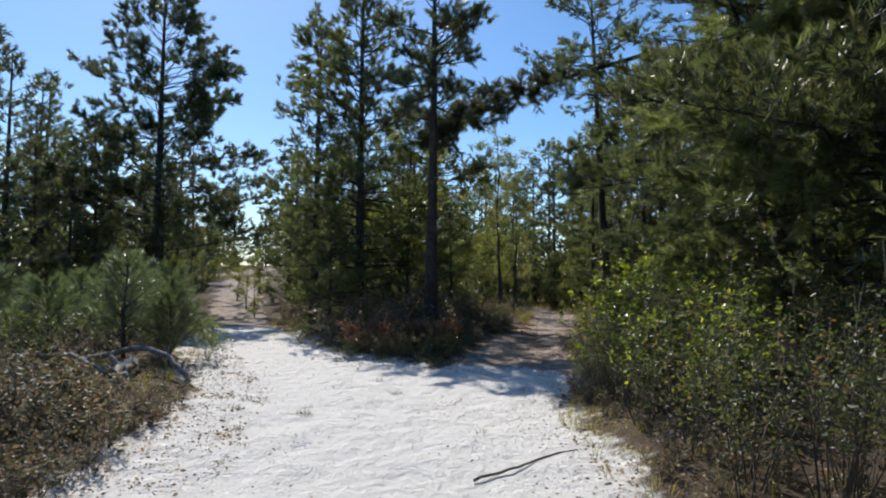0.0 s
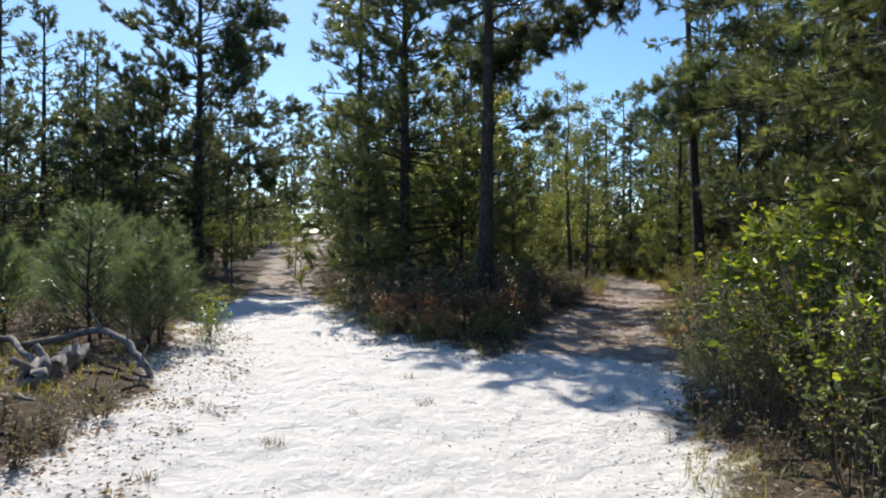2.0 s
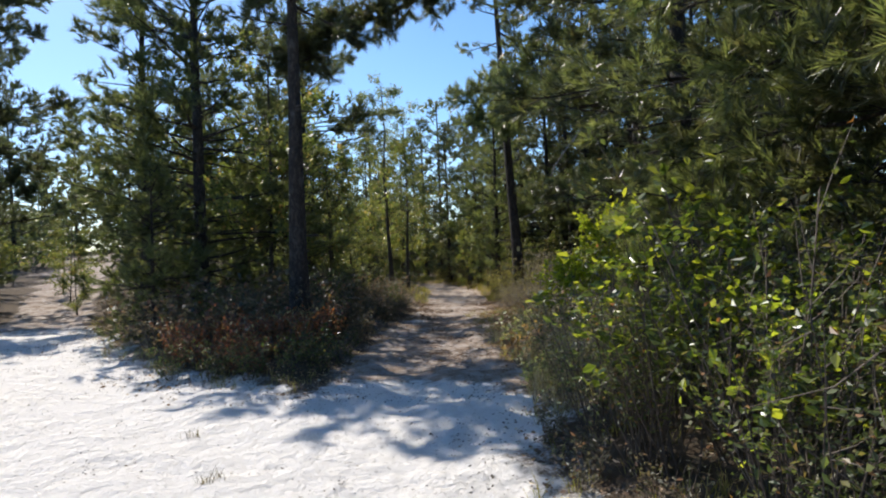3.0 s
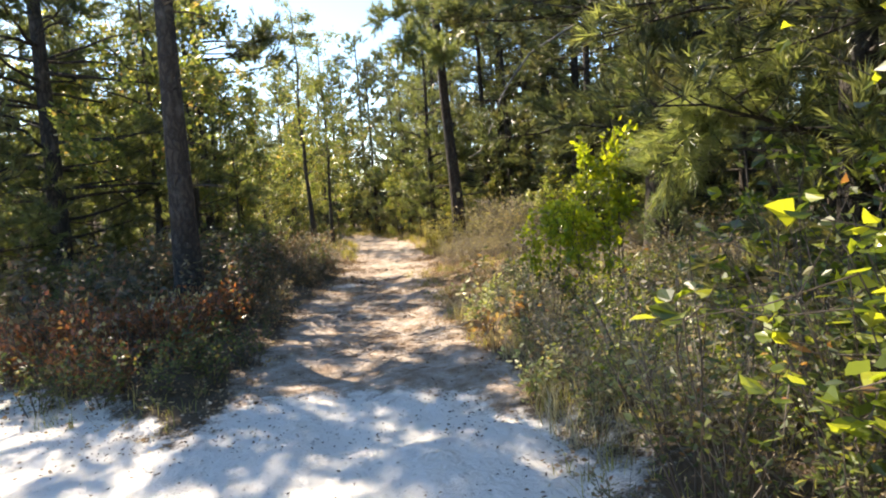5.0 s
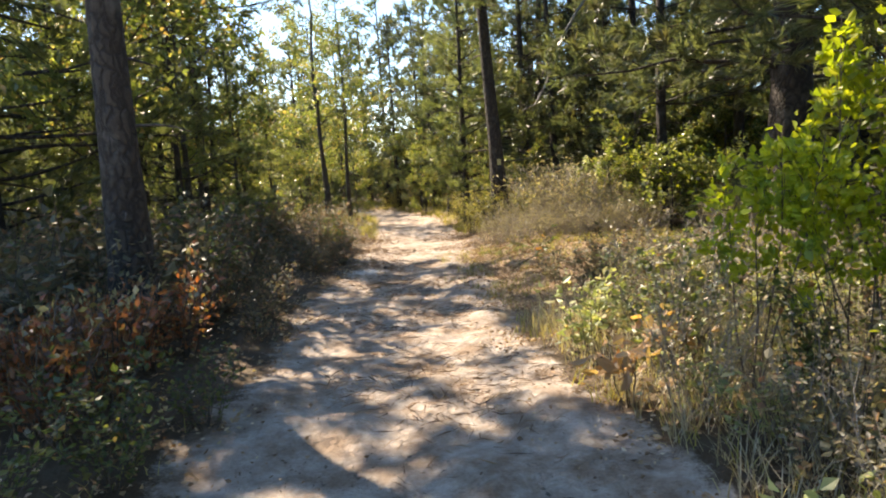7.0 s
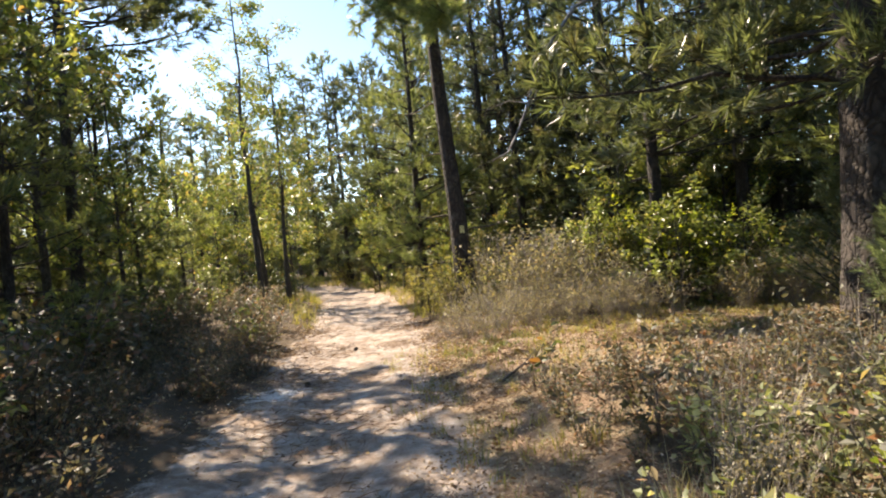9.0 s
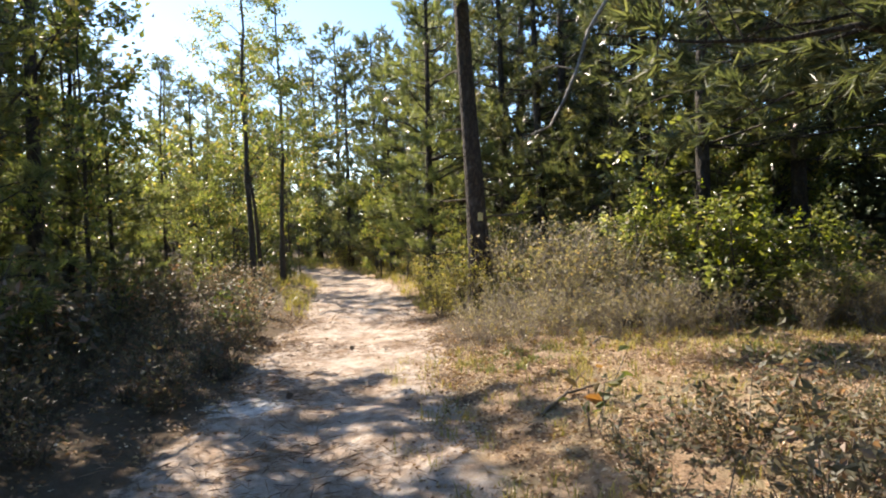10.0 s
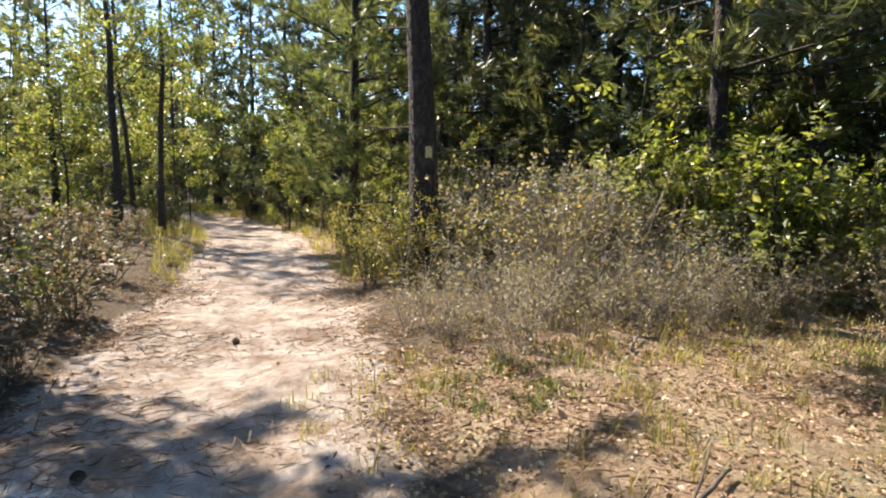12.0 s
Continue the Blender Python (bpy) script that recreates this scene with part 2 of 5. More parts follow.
class Tubes:
    """Collects tapering round rods along bent lines, as one mesh."""

    def __init__(self):
        self.v, self.f, self.n = [], [], 0

    def add(self, line, r0, r1, sides=6, flare=0.0, caps=False):
        line = np.asarray(line, float)
        n = len(line)
        tang = np.gradient(line, axis=0)
        tang /= np.linalg.norm(tang, axis=1)[:, None] + 1e-9
        ref = np.array((0.31, 0.9, 0.2)) if abs(tang[0][2]) > 0.7 else np.array((0, 0, 1.0))
        side = np.cross(tang, ref)
        side /= np.linalg.norm(side, axis=1)[:, None] + 1e-9
        up = np.cross(side, tang)
        a = np.arange(sides) * 2 * math.pi / sides
        k = np.linspace(0, 1, n)
        rad = r0 + (r1 - r0) * k + flare * np.exp(-k * 14)
        ring = line[:, None] + rad[:, None, None] * (side[:, None] * np.cos(a)[None, :, None] + up[:, None] * np.sin(a)[None, :, None])
        if caps:
            ends = [np.repeat(line[e][None, None] - s * 0.3 * rad[e] * tang[e], sides, 1) for e, s in ((0, 1), (-1, -1))]
            ring = np.concatenate([ends[0], ring, ends[1]])
            n += 2
        self.v.append(ring.reshape(-1, 3))
        i, j = np.meshgrid(np.arange(n - 1), np.arange(sides), indexing="ij")
        j2 = (j + 1) % sides
        q = np.stack([i * sides + j, i * sides + j2, (i + 1) * sides + j2, (i + 1) * sides + j], -1).reshape(-1, 4) + self.n
        self.f.append(q)
        self.n += n * sides

    def mesh(self, name, mat):
        return mesh_np(name, np.concatenate(self.v), np.concatenate(self.f), mat, True)


def frames_along(ways, rng, flat=False):
    """A frame for each direction, with a random turn about it, or lying flat like leaves that face the sky."""
    w = ways / (np.linalg.norm(ways, axis=1)[:, None] + 1e-9)
    ref = rng.normal(size=w.shape) * (0.5 if flat else 1.0) + ((0, 0, 1) if flat else (0, 0, 0))
    u = np.cross(w, ref)
    u /= np.linalg.norm(u, axis=1)[:, None] + 1e-9
    return np.stack([u, np.cross(w, u), w], -1)


def needle_mesh(name, at, ways, rng, mat, count=30, length=0.13, width=0.008, shoot=0.16):
    """Brushes of needles round short shoots: one thin blade a needle."""
    at, ways = np.asarray(at), np.asarray(ways)
    fr = frames_along(ways, rng)
    n = len(at)
    a = rng.uniform(0, 2 * math.pi, (n, count))
    s = rng.uniform(0, 1, (n, count))
    tip = rng.uniform(0.35, 1.0, (n, count)) * (1.15 - 0.6 * s)
    ln = length * rng.uniform(0.75, 1.15, (n, count))
    root = np.stack([0 * a, 0 * a, (s - 0.4) * shoot], -1)
    d = np.stack([np.cos(a) * np.sin(tip), np.sin(a) * np.sin(tip), np.cos(tip)], -1)
    side = np.stack([-np.sin(a), np.cos(a), 0 * a], -1)
    tw = rng.uniform(-1, 1, (n, count, 1))
    side = side * np.cos(tw) + np.cross(d, side) * np.sin(tw)
    p = np.stack([root - side * width / 2, root + side * width / 2, root + d * ln[..., None]], 2)
    p = np.einsum("nij,nckj->ncki", fr, p) + at[:, None, None]
    v = p.reshape(-1, 3)
    return mesh_np(name, v, np.arange(len(v)).reshape(-1, 3), mat)


def leaf_mesh(name, at, ways, rng, mat, size=0.05, wide=0.55, jitter=0.9, fine=False, flat=False):
    """Leaves: folded kites, each with its own tilt."""
    at, ways = np.asarray(at), np.asarray(ways)
    n = len(at)
    ways = ways / (np.linalg.norm(ways, axis=1)[:, None] + 1e-9) + rng.normal(0, jitter, (n, 3))
    if flat:
        ways = ways * (1, 1, 0.45)
    fr = frames_along(ways, rng, flat)
    s = size * rng.uniform(0.55, 1.25, n)
    w = wide * rng.uniform(0.8, 1.2, n)
    z = np.zeros(n)
    bend = rng.uniform(-0.16, 0.2, n)
    if not fine:
        p = np.stack([np.stack([z, z, z], -1), np.stack([w * 0.46, bend, z + 0.5], -1), np.stack([z, -bend, z + 1], -1), np.stack([-w * 0.46, bend, z + 0.5], -1)], 1) * s[:, None, None]
        p = np.einsum("nij,nkj->nki", fr, p) + at[:, None]
        return mesh_np(name, p.reshape(-1, 3), np.arange(4 * n).reshape(-1, 4), mat)
    p = np.stack([np.stack([z, z, z], -1), np.stack([w * 0.42, bend, z + 0.42], -1), np.stack([w * 0.22, bend * 0.6, z + 0.80], -1), np.stack([z, -bend, z + 1], -1),
                  np.stack([-w * 0.22, bend * 0.6, z + 0.80], -1), np.stack([-w * 0.42, bend, z + 0.42], -1)], 1) * s[:, None, None]
    p = np.einsum("nij,nkj->nki", fr, p) + at[:, None]
    v = p.reshape(-1, 3)
    b = np.arange(n)[:, None] * 6
    f = np.concatenate([b + np.array([[0, 1, 2, 3]]), b + np.array([[0, 3, 4, 5]])])
    return mesh_np(name, v, f, mat)


def bent(start, way, length, rng, n=6, rise=0.0, wob=0.08):
    """A bent line from start; rise lifts (or droops) its end."""
    way = np.asarray(way, float) / np.linalg.norm(way)
    k = np.linspace(0, 1, n)[:, None]
    line = np.asarray(start) + way * k * length
    line[:, 2] += rise * length * k[:, 0] ** 2
    walk_off = np.cumsum(rng.normal(0, wob * length / n, (n, 3)), axis=0)
    walk_off -= walk_off[0]
    return line + walk_off


# ---- lie of the land ----
# centre lines with half widths
SAND_LINES = [[(0.0, -9, 1.9), (-0.5, 2, 1.9), (-0.65, 5, 1.95), (-0.85, 8.3, 2.35), (-2.3, 10.4, 1.75), (-4.5, 14.3, 1.25), (-7.2, 21.5, 1.2), (-11.4, 33.4, 1.3), (-15.8, 49, 1.5), (-19.5, 64, 1.5)],
              [(-0.6, 7.5, 1.9), (0.6, 9.6, 1.35), (0.9, 10.9, 0.85)]]
TRAIL_LINES = [[(0.3, 9.0, 1.3), (1.2, 11, 1.15), (1.75, 14, 0.98), (2.45, 17, 1.0), (3.2, 19.5, 1.02), (4.3, 24, 1.0), (5.4, 30, 1.05), (5.6, 36, 1.0), (3.0, 44, 1.0), (-4, 54, 1.0)],
               [(-5.9, 18.0, 0.7), (-7.2, 21.5, 1.0), (-11.4, 33.4, 1.2), (-15.8, 49, 1.4), (-19.5, 64, 1.5)]]
# straw kept narrow near (3.9, 16.2): darker duff there stands in for shade
STRAW_LINES = [[(2.9, 13.9, 0.5), (3.9, 16.2, 0.95), (5.3, 17.2, 1.6), (8.4, 17.3, 1.6), (11.5, 17.6, 0.8), (8.0, 17.7, 0.9), (5.4, 18.0, 0.75), (4.35, 18.7, 0.6)], [(5.9, 27.5, 1.7), (6.2, 33, 2.2), (4.2, 40, 2.6)],
               [(-2.9, 13.6, 0.55), (-4.2, 16.6, 0.8), (-6.4, 21.5, 0.9)]]


def line_gap(x, y, lines):
    """How far (x, y) lies outside the strips (negative within them)."""
    x, y = np.asarray(x, float), np.asarray(y, float)
    best = np.full(x.shape, 1e9)
    for line in lines:
        for (ax, ay, aw), (bx, by, bw) in zip(line, line[1:]):
            dx, dy = bx - ax, by - ay
            k = np.clip(((x - ax) * dx + (y - ay) * dy) / (dx * dx + dy * dy), 0, 1)
            best = np.minimum(best, np.hypot(x - ax - k * dx, y - ay - k * dy) - (aw + (bw - aw) * k))
    return best


def soft_step(v, lo, hi):
    k = np.clip((v - lo) / (hi - lo), 0, 1)
    return k * k * (3 - 2 * k)


def ground_z(x, y):
    x, y = np.asarray(x, float), np.asarray(y, float)
    gap = np.minimum(line_gap(x, y, SAND_LINES), line_gap(x, y, TRAIL_LINES))
    z = 0.13 * soft_step(gap, 0.0, 0.9) + 0.05 * np.sin(0.7 * x + 1.3) * np.sin(0.55 * y + 0.4) * soft_step(gap, -0.5, 2)
    z = z - 0.04 * soft_step(-gap, 0.1, 1.0)
    z = z + 0.075 * np.clip(y - 25, 0, 40) * soft_step(-x, 3, 9) * soft_step(y, 22, 34)
    z = z + 0.010 * np.clip(y - 34, 0, 100) + 0.012 * np.clip(np.abs(x) - 25, 0, 120)
    return z


def open_gap(x, y):
    return np.minimum(np.minimum(line_gap(x, y, SAND_LINES), line_gap(x, y, TRAIL_LINES)), line_gap(x, y, STRAW_LINES[:2]))


def build_ground():
    xs = np.concatenate([-np.geomspace(900, 15, 26), np.arange(-14, 12.001, 0.13), np.geomspace(13, 900, 26)])
    ys = np.concatenate([-np.geomspace(900, 7, 24), np.arange(-6, 30.001, 0.13), np.geomspace(31, 900, 40)])
    gx, gy = np.meshgrid(xs, ys, indexing="ij")
    gz = ground_z(gx, gy)
    near = (gx > -14) & (gx < 12) & (gy > -6) & (gy < 30)
    rng = np.random.default_rng(5)
    rough = rng.normal(0, 1, gx.shape)
    for _ in range(2):
        rough = (rough + np.roll(rough, 1, 0) + np.roll(rough, -1, 0) + np.roll(rough, 1, 1) + np.roll(rough, -1, 1)) / 5
    sand_gap, trail_gap, straw_gap = line_gap(gx, gy, SAND_LINES), line_gap(gx, gy, TRAIL_LINES), line_gap(gx, gy, STRAW_LINES)
    gz = gz + np.where(near, rough * 0.045, 0)
    # trodden hollows in the sand
    for _ in range(420):
        cx, cy = rng.uniform(-6, 3), rng.uniform(1, 22)
        if line_gap(cx, cy, SAND_LINES) > -0.1:
            continue
        i, j = np.searchsorted(xs, cx), np.searchsorted(ys, cy)
        sl = (slice(i - 4, i + 5), slice(j - 4, j + 5))
        gz[sl] -= rng.uniform(0.01, 0.03) * np.exp(-((gx[sl] - cx) ** 2 / 0.012 + (gy[sl] - cy) ** 2 / 0.03))
    v = np.stack([gx, gy, gz], -1).reshape(-1, 3)
    nx, ny = len(xs), len(ys)
    i, j = np.meshgrid(np.arange(nx - 1), np.arange(ny - 1), indexing="ij")
    f = np.stack([i * ny + j, (i + 1) * ny + j, (i + 1) * ny + j + 1, i * ny + j + 1], -1).reshape(-1, 4)
    me = mesh_np("ground", v, f, ground_material(), True)
    att = me.color_attributes.new("cover", "FLOAT_COLOR", "POINT")
    wob = 0.55 * np.sin(1.9 * gx + 0.8 * gy + 2.2 * np.sin(0.9 * gy)) * np.sin(1.3 * gy - 0.7 * gx + 1.5 * np.sin(1.1 * gx)) + 0.35 * np.sin(4.3 * gx - 2.9 * gy + 1.0) * np.sin(3.7 * gy + 2.1 * gx)
    sand_gap, trail_gap, straw_gap = sand_gap + 0.38 * wob, trail_gap + 0.22 * wob, straw_gap + 0.5 * wob
    white = soft_step(-sand_gap, -0.85, 0.45) * (1 - soft_step(gy - 0.35 * (1 - gx), 10.6, 12.0) * soft_step(gx, -0.9, 0.0))
    white = white * (1 - 0.8 * soft_step(gy - 0.3 * gx, 19.0, 26.0) * soft_step(-gx, 2.0, 4.0))
    patch = 0.62 * np.exp(-((gx - 2.15) ** 2 / 0.30 + (gy - 18.3) ** 2 / 0.22))
    cover = np.stack([np.maximum(white, patch), soft_step(-trail_gap, -0.4, 0.35), soft_step(-straw_gap, -0.6, 0.5), np.ones_like(gx)], -1)
    att.data.foreach_set("color", cover.astype(np.float32).ravel())
    ob = new("ground", me)
    return tagged(ob, "white sandy clearing and needle-strewn trail through duff", "ground", kind="structure")


GROUND = build_ground()


def place(x, y, turn=0.0, size=1.0, lean=(0.0, 0.0), sink=0.03):
    return pose(x, y, float(ground_z(x, y)) - sink, lean[0], lean[1], turn) @ Matrix.Diagonal((size, size, size, 1))


# ---- pines ----
def spot(line, k):
    """The point at the share k of a line's length."""
    return np.array([np.interp(k, np.linspace(0, 1, len(line)), line[:, i]) for i in range(3)])


def pine(seed, height, radius, bare, spread, label, step=0.42, fill=1.0, count=26, length=0.13, width=0.011, lean=(0.0, 0.0), mat=None, lit=None, droop=-0.05,
         skew=(0.0, 0.0), hero=False, dead=0, top=0.75, tufts=4.5, clear=0.2, tip=0.35, young=0.3):
    """A pitch pine: ridged trunk, bent limbs in whorls and brushes of needles at their ends. young: share of tufts in
    the sunlit colour.
    """
    rng = np.random.default_rng(seed)
    tree = new("pine_tree")
    tagged(tree, label, "tree")
    n = 14
    k = np.linspace(0, 1, n)
    bow = np.cumsum(rng.normal(0, 0.010 * height / n, (n, 2)), axis=0)
    bow -= bow[0]
    line = np.stack([bow[:, 0] + lean[0] * k * height, bow[:, 1] + lean[1] * k * height, k * height], -1)
    tubes = Tubes()
    tubes.add(line, radius, radius * 0.16, 14 if hero else 7, radius * 0.45)
    part("trunk", tubes.mesh("trunk", PINE_BARK), tree)
    joined, at, ways = Tubes(), [], []
    for _ in range(dead):
        h = rng.uniform(0.10, max(bare, 0.2) + 0.1)
        a = rng.uniform(0, 2 * math.pi)
        d = (math.cos(a), math.sin(a), rng.uniform(-0.25, 0.35))
        rods = Tubes() if hero else joined
        rods.add(bent(spot(line, h), d, rng.uniform(0.25, 0.9) * spread * 0.5, rng, 5, rng.uniform(-0.2, 0.2), 0.2), 0.018, 0.004, 4)
        if hero:
            part("dead_branch", rods.mesh("dead_branch", TWIG), tree, "bare grey dead lower branch")
    z = bare * height
    while z < height * 0.985:
        rel = (z / height - bare) / (1 - bare)
        prof = (1 - rel) ** top * (0.70 + 0.30 * min(1, rel * 5)) + 0.10
        for _ in range(rng.integers(2, 5)):
            a = rng.uniform(0, 2 * math.pi)
            ln = spread * prof * rng.uniform(0.55, 1.2) * (1 + skew[0] * math.cos(a) + skew[1] * math.sin(a))
            if ln < 0.15:
                continue
            d = np.array((math.cos(a), math.sin(a), rng.uniform(-0.12, 0.25) + 0.75 * rel ** 2))
            limb = bent(spot(line, z / height), d, ln, rng, 7 if hero else 4, droop + rng.uniform(-0.08, 0.22), 0.10)
            rods = Tubes() if hero else joined
            rods.add(limb, 0.012 + 0.020 * ln / max(spread, 0.5) * (radius / 0.15) ** 0.5, 0.005, 5 if hero else 3)
            for q in range(max(3, int(ln * 3.6 * fill))):
                s = rng.uniform(clear, 1.0) ** 0.75
                sd = d / np.linalg.norm(d) + rng.normal(0, 0.75, 3) * (1, 1, 0.55) + (0, 0, 0.15)
                sl = (0.22 + 0.28 * ln * (1.15 - s)) * rng.uniform(0.6, 1.2)
                sub = bent(spot(limb, s), sd, sl, rng, 4, 0.15, 0.1)
                if hero:
                    rods.add(sub, 0.007, 0.003, 3)
                for _ in range(max(2, int(2 + sl * tufts * fill))):
                    at.append(spot(sub, rng.uniform(tip, 1.0)) + rng.normal(0, 0.05, 3))
                    ways.append(sd / np.linalg.norm(sd) + rng.normal(0, 0.5, 3) + (0, 0, 0.35))
            if hero:
                part("limb", rods.mesh("limb", PINE_BARK), tree)
        z += step * rng.uniform(0.6, 1.3) * (1.05 - 0.35 * rel)
    if not hero:
        tagged(part("branchwork", joined.mesh("branchwork", PINE_BARK), tree), kind="stuff")
    at, ways = np.array(at), np.array(ways)
    # a random share of tufts gets sunlight painted in by the paler needles
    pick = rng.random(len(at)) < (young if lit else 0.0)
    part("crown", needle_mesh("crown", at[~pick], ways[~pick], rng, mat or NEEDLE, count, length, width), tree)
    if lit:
        part("young_growth", needle_mesh("young_growth", at[pick], ways[pick], rng, lit, count, length, width), tree, "needle tufts in a paler, sunlit yellow-green")
    return tree


TREES = []


def plant(tree, x, y, turn=0.0, size=1.0, lean=(0.0, 0.0), sink=0.06):
    tree.matrix_basis = place(x, y, turn, size, lean, sink)
    TREES.append((x, y))
    return tree


def plant_copy(tree, x, y, turn=0.0, size=1.0, lean=(0.0, 0.0), group=""):
    ob = copy_thing(tree, Matrix.Identity(4))
    ob.matrix_basis = place(x, y, turn, size, lean, 0.06)
    TREES.append((x, y))
    if group:
        ob["group"] = group
    return ob


# the trees that stand out
fork_pine = plant(pine(11, 9.7, 0.160, 0.55, 1.6, "tall pitch pine with bare dark trunk beside the fork", 0.32, 1.55, 36, 0.15, 0.014, hero=True, dead=10, clear=0.35, tip=0.5, tufts=6), -0.33, 14.5)
# mostly in the sunlit needle colour, to brighten the crown
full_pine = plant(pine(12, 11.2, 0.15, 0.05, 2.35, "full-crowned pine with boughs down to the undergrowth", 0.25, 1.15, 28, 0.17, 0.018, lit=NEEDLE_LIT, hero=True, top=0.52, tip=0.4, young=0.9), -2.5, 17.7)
small_pine = plant(pine(19, 4.4, 0.065, 0.08, 1.5, "young bushy pine among the shrubs at the fork", 0.22, 1.1, 18, 0.16, 0.022, lit=NEEDLE_LIT, hero=True, young=0.8), -3.0, 16.0, 0.0, 0.72)
back_pine = plant(pine(13, 10.6, 0.15, 0.08, 2.2, "dense dark pine behind the fork", 0.25, 1.15, 22, 0.18, 0.022, lit=NEEDLE_LIT, young=0.6, top=0.55), -4.5, 21.0)
left_pine = plant(pine(14, 14.0, 0.24, 0.10, 5.2, "large open-crowned pine with tiered limbs against the sky", 0.33, 1.35, 18, 0.20, 0.027, hero=True, dead=5, top=0.62, clear=0.42, tip=0.55, tufts=5), -12.6, 26.5)
trail_pine = plant(pine(15, 13.5, 0.168, 0.60, 2.8, "leaning pine trunk with a painted trail blaze", 0.40, 1.1, 18, 0.17, 0.024, (-0.047, 0.0), lit=NEEDLE_LIT, hero=True, dead=10), 5.98, 22.4)
shade_pine = plant(pine(16, 14.0, 0.27, 0.17, 4.0, "thick-trunked old pine shading the side clearing", 0.32, 1.3, 20, 0.18, 0.022, droop=-0.10, hero=True, dead=8), 7.5, 15.7)
side_pine = plant(pine(18, 11.5, 0.19, 0.14, 3.7, "shady pine with long boughs hanging over the bushes", 0.29, 1.2, 28, 0.17, 0.014, droop=-0.10, lit=NEEDLE_LIT, hero=True, skew=(-0.24, -0.34), young=0.40), 5.9, 10.7)
hang_pine = plant(pine(17, 10.0, 0.17, 0.10, 3.5, "pine with long-needled boughs beside the clearing", 0.26, 1.6, 26, 0.16, 0.017, droop=-0.12, lit=NEEDLE_LIT, hero=True, young=0.10), 5.5, 7.3)

# kinds that repeat: two kinds for the nearer woods, four for the farther
KIND = [pine(31, 10.5, 0.15, 0.06, 2.5, "dark green pitch pine with boughs to the ground", 0.46, 0.9, 9, 0.24, 0.042),
        pine(32, 12.5, 0.17, 0.22, 2.5, "tall pitch pine in the dark woods", 0.48, 0.9, 11, 0.23, 0.037, dead=5),
        pine(33, 8.0, 0.11, 0.04, 2.2, "young full pine in the woods", 0.40, 1.0, 9, 0.22, 0.040),
        pine(34, 11.0, 0.14, 0.12, 2.7, "ragged pine with uneven limbs in the woods", 0.52, 0.9, 11, 0.23, 0.037, lit=NEEDLE_LIT),
        pine(35, 11.5, 0.13, 0.20, 2.6, "dense dark pine at the edge of the woods", 0.40, 1.0, 15, 0.19, 0.024, dead=6),
        pine(36, 9.0, 0.12, 0.05, 2.4, "low-branched pine at the edge of the woods", 0.42, 0.95, 14, 0.19, 0.025, lit=NEEDLE_LIT, young=0.6)]
plant(KIND[0], -17.5, 24.0, 20)
plant(KIND[1], 10.6, 27.5, 60)
plant(KIND[2], -8.3, 32.5, 10)
slim_pine = plant(pine(22, 10.6, 0.105, 0.40, 2.4, "slender pine with a bare lower trunk beside the trail", 0.30, 1.4, 20, 0.18, 0.020, lit=NEEDLE_LIT, hero=True, dead=7), -0.5, 22.9)
pale_pine = plant(pine(21, 8.2, 0.10, 0.04, 1.7, "young pine with drooping pale yellow-green needles", 0.27, 1.2, 22, 0.19, 0.016, mat=NEEDLE_LIT, hero=True, droop=-0.15), 6.25, 25.8)
plant(KIND[3], -19.5, 29.0, 200)
limb_pine = plant(KIND[4], 9.25, 20.9, 30)
plant(KIND[5], 9.4, 13.0, 110)
rng_w = np.random.default_rng(77)
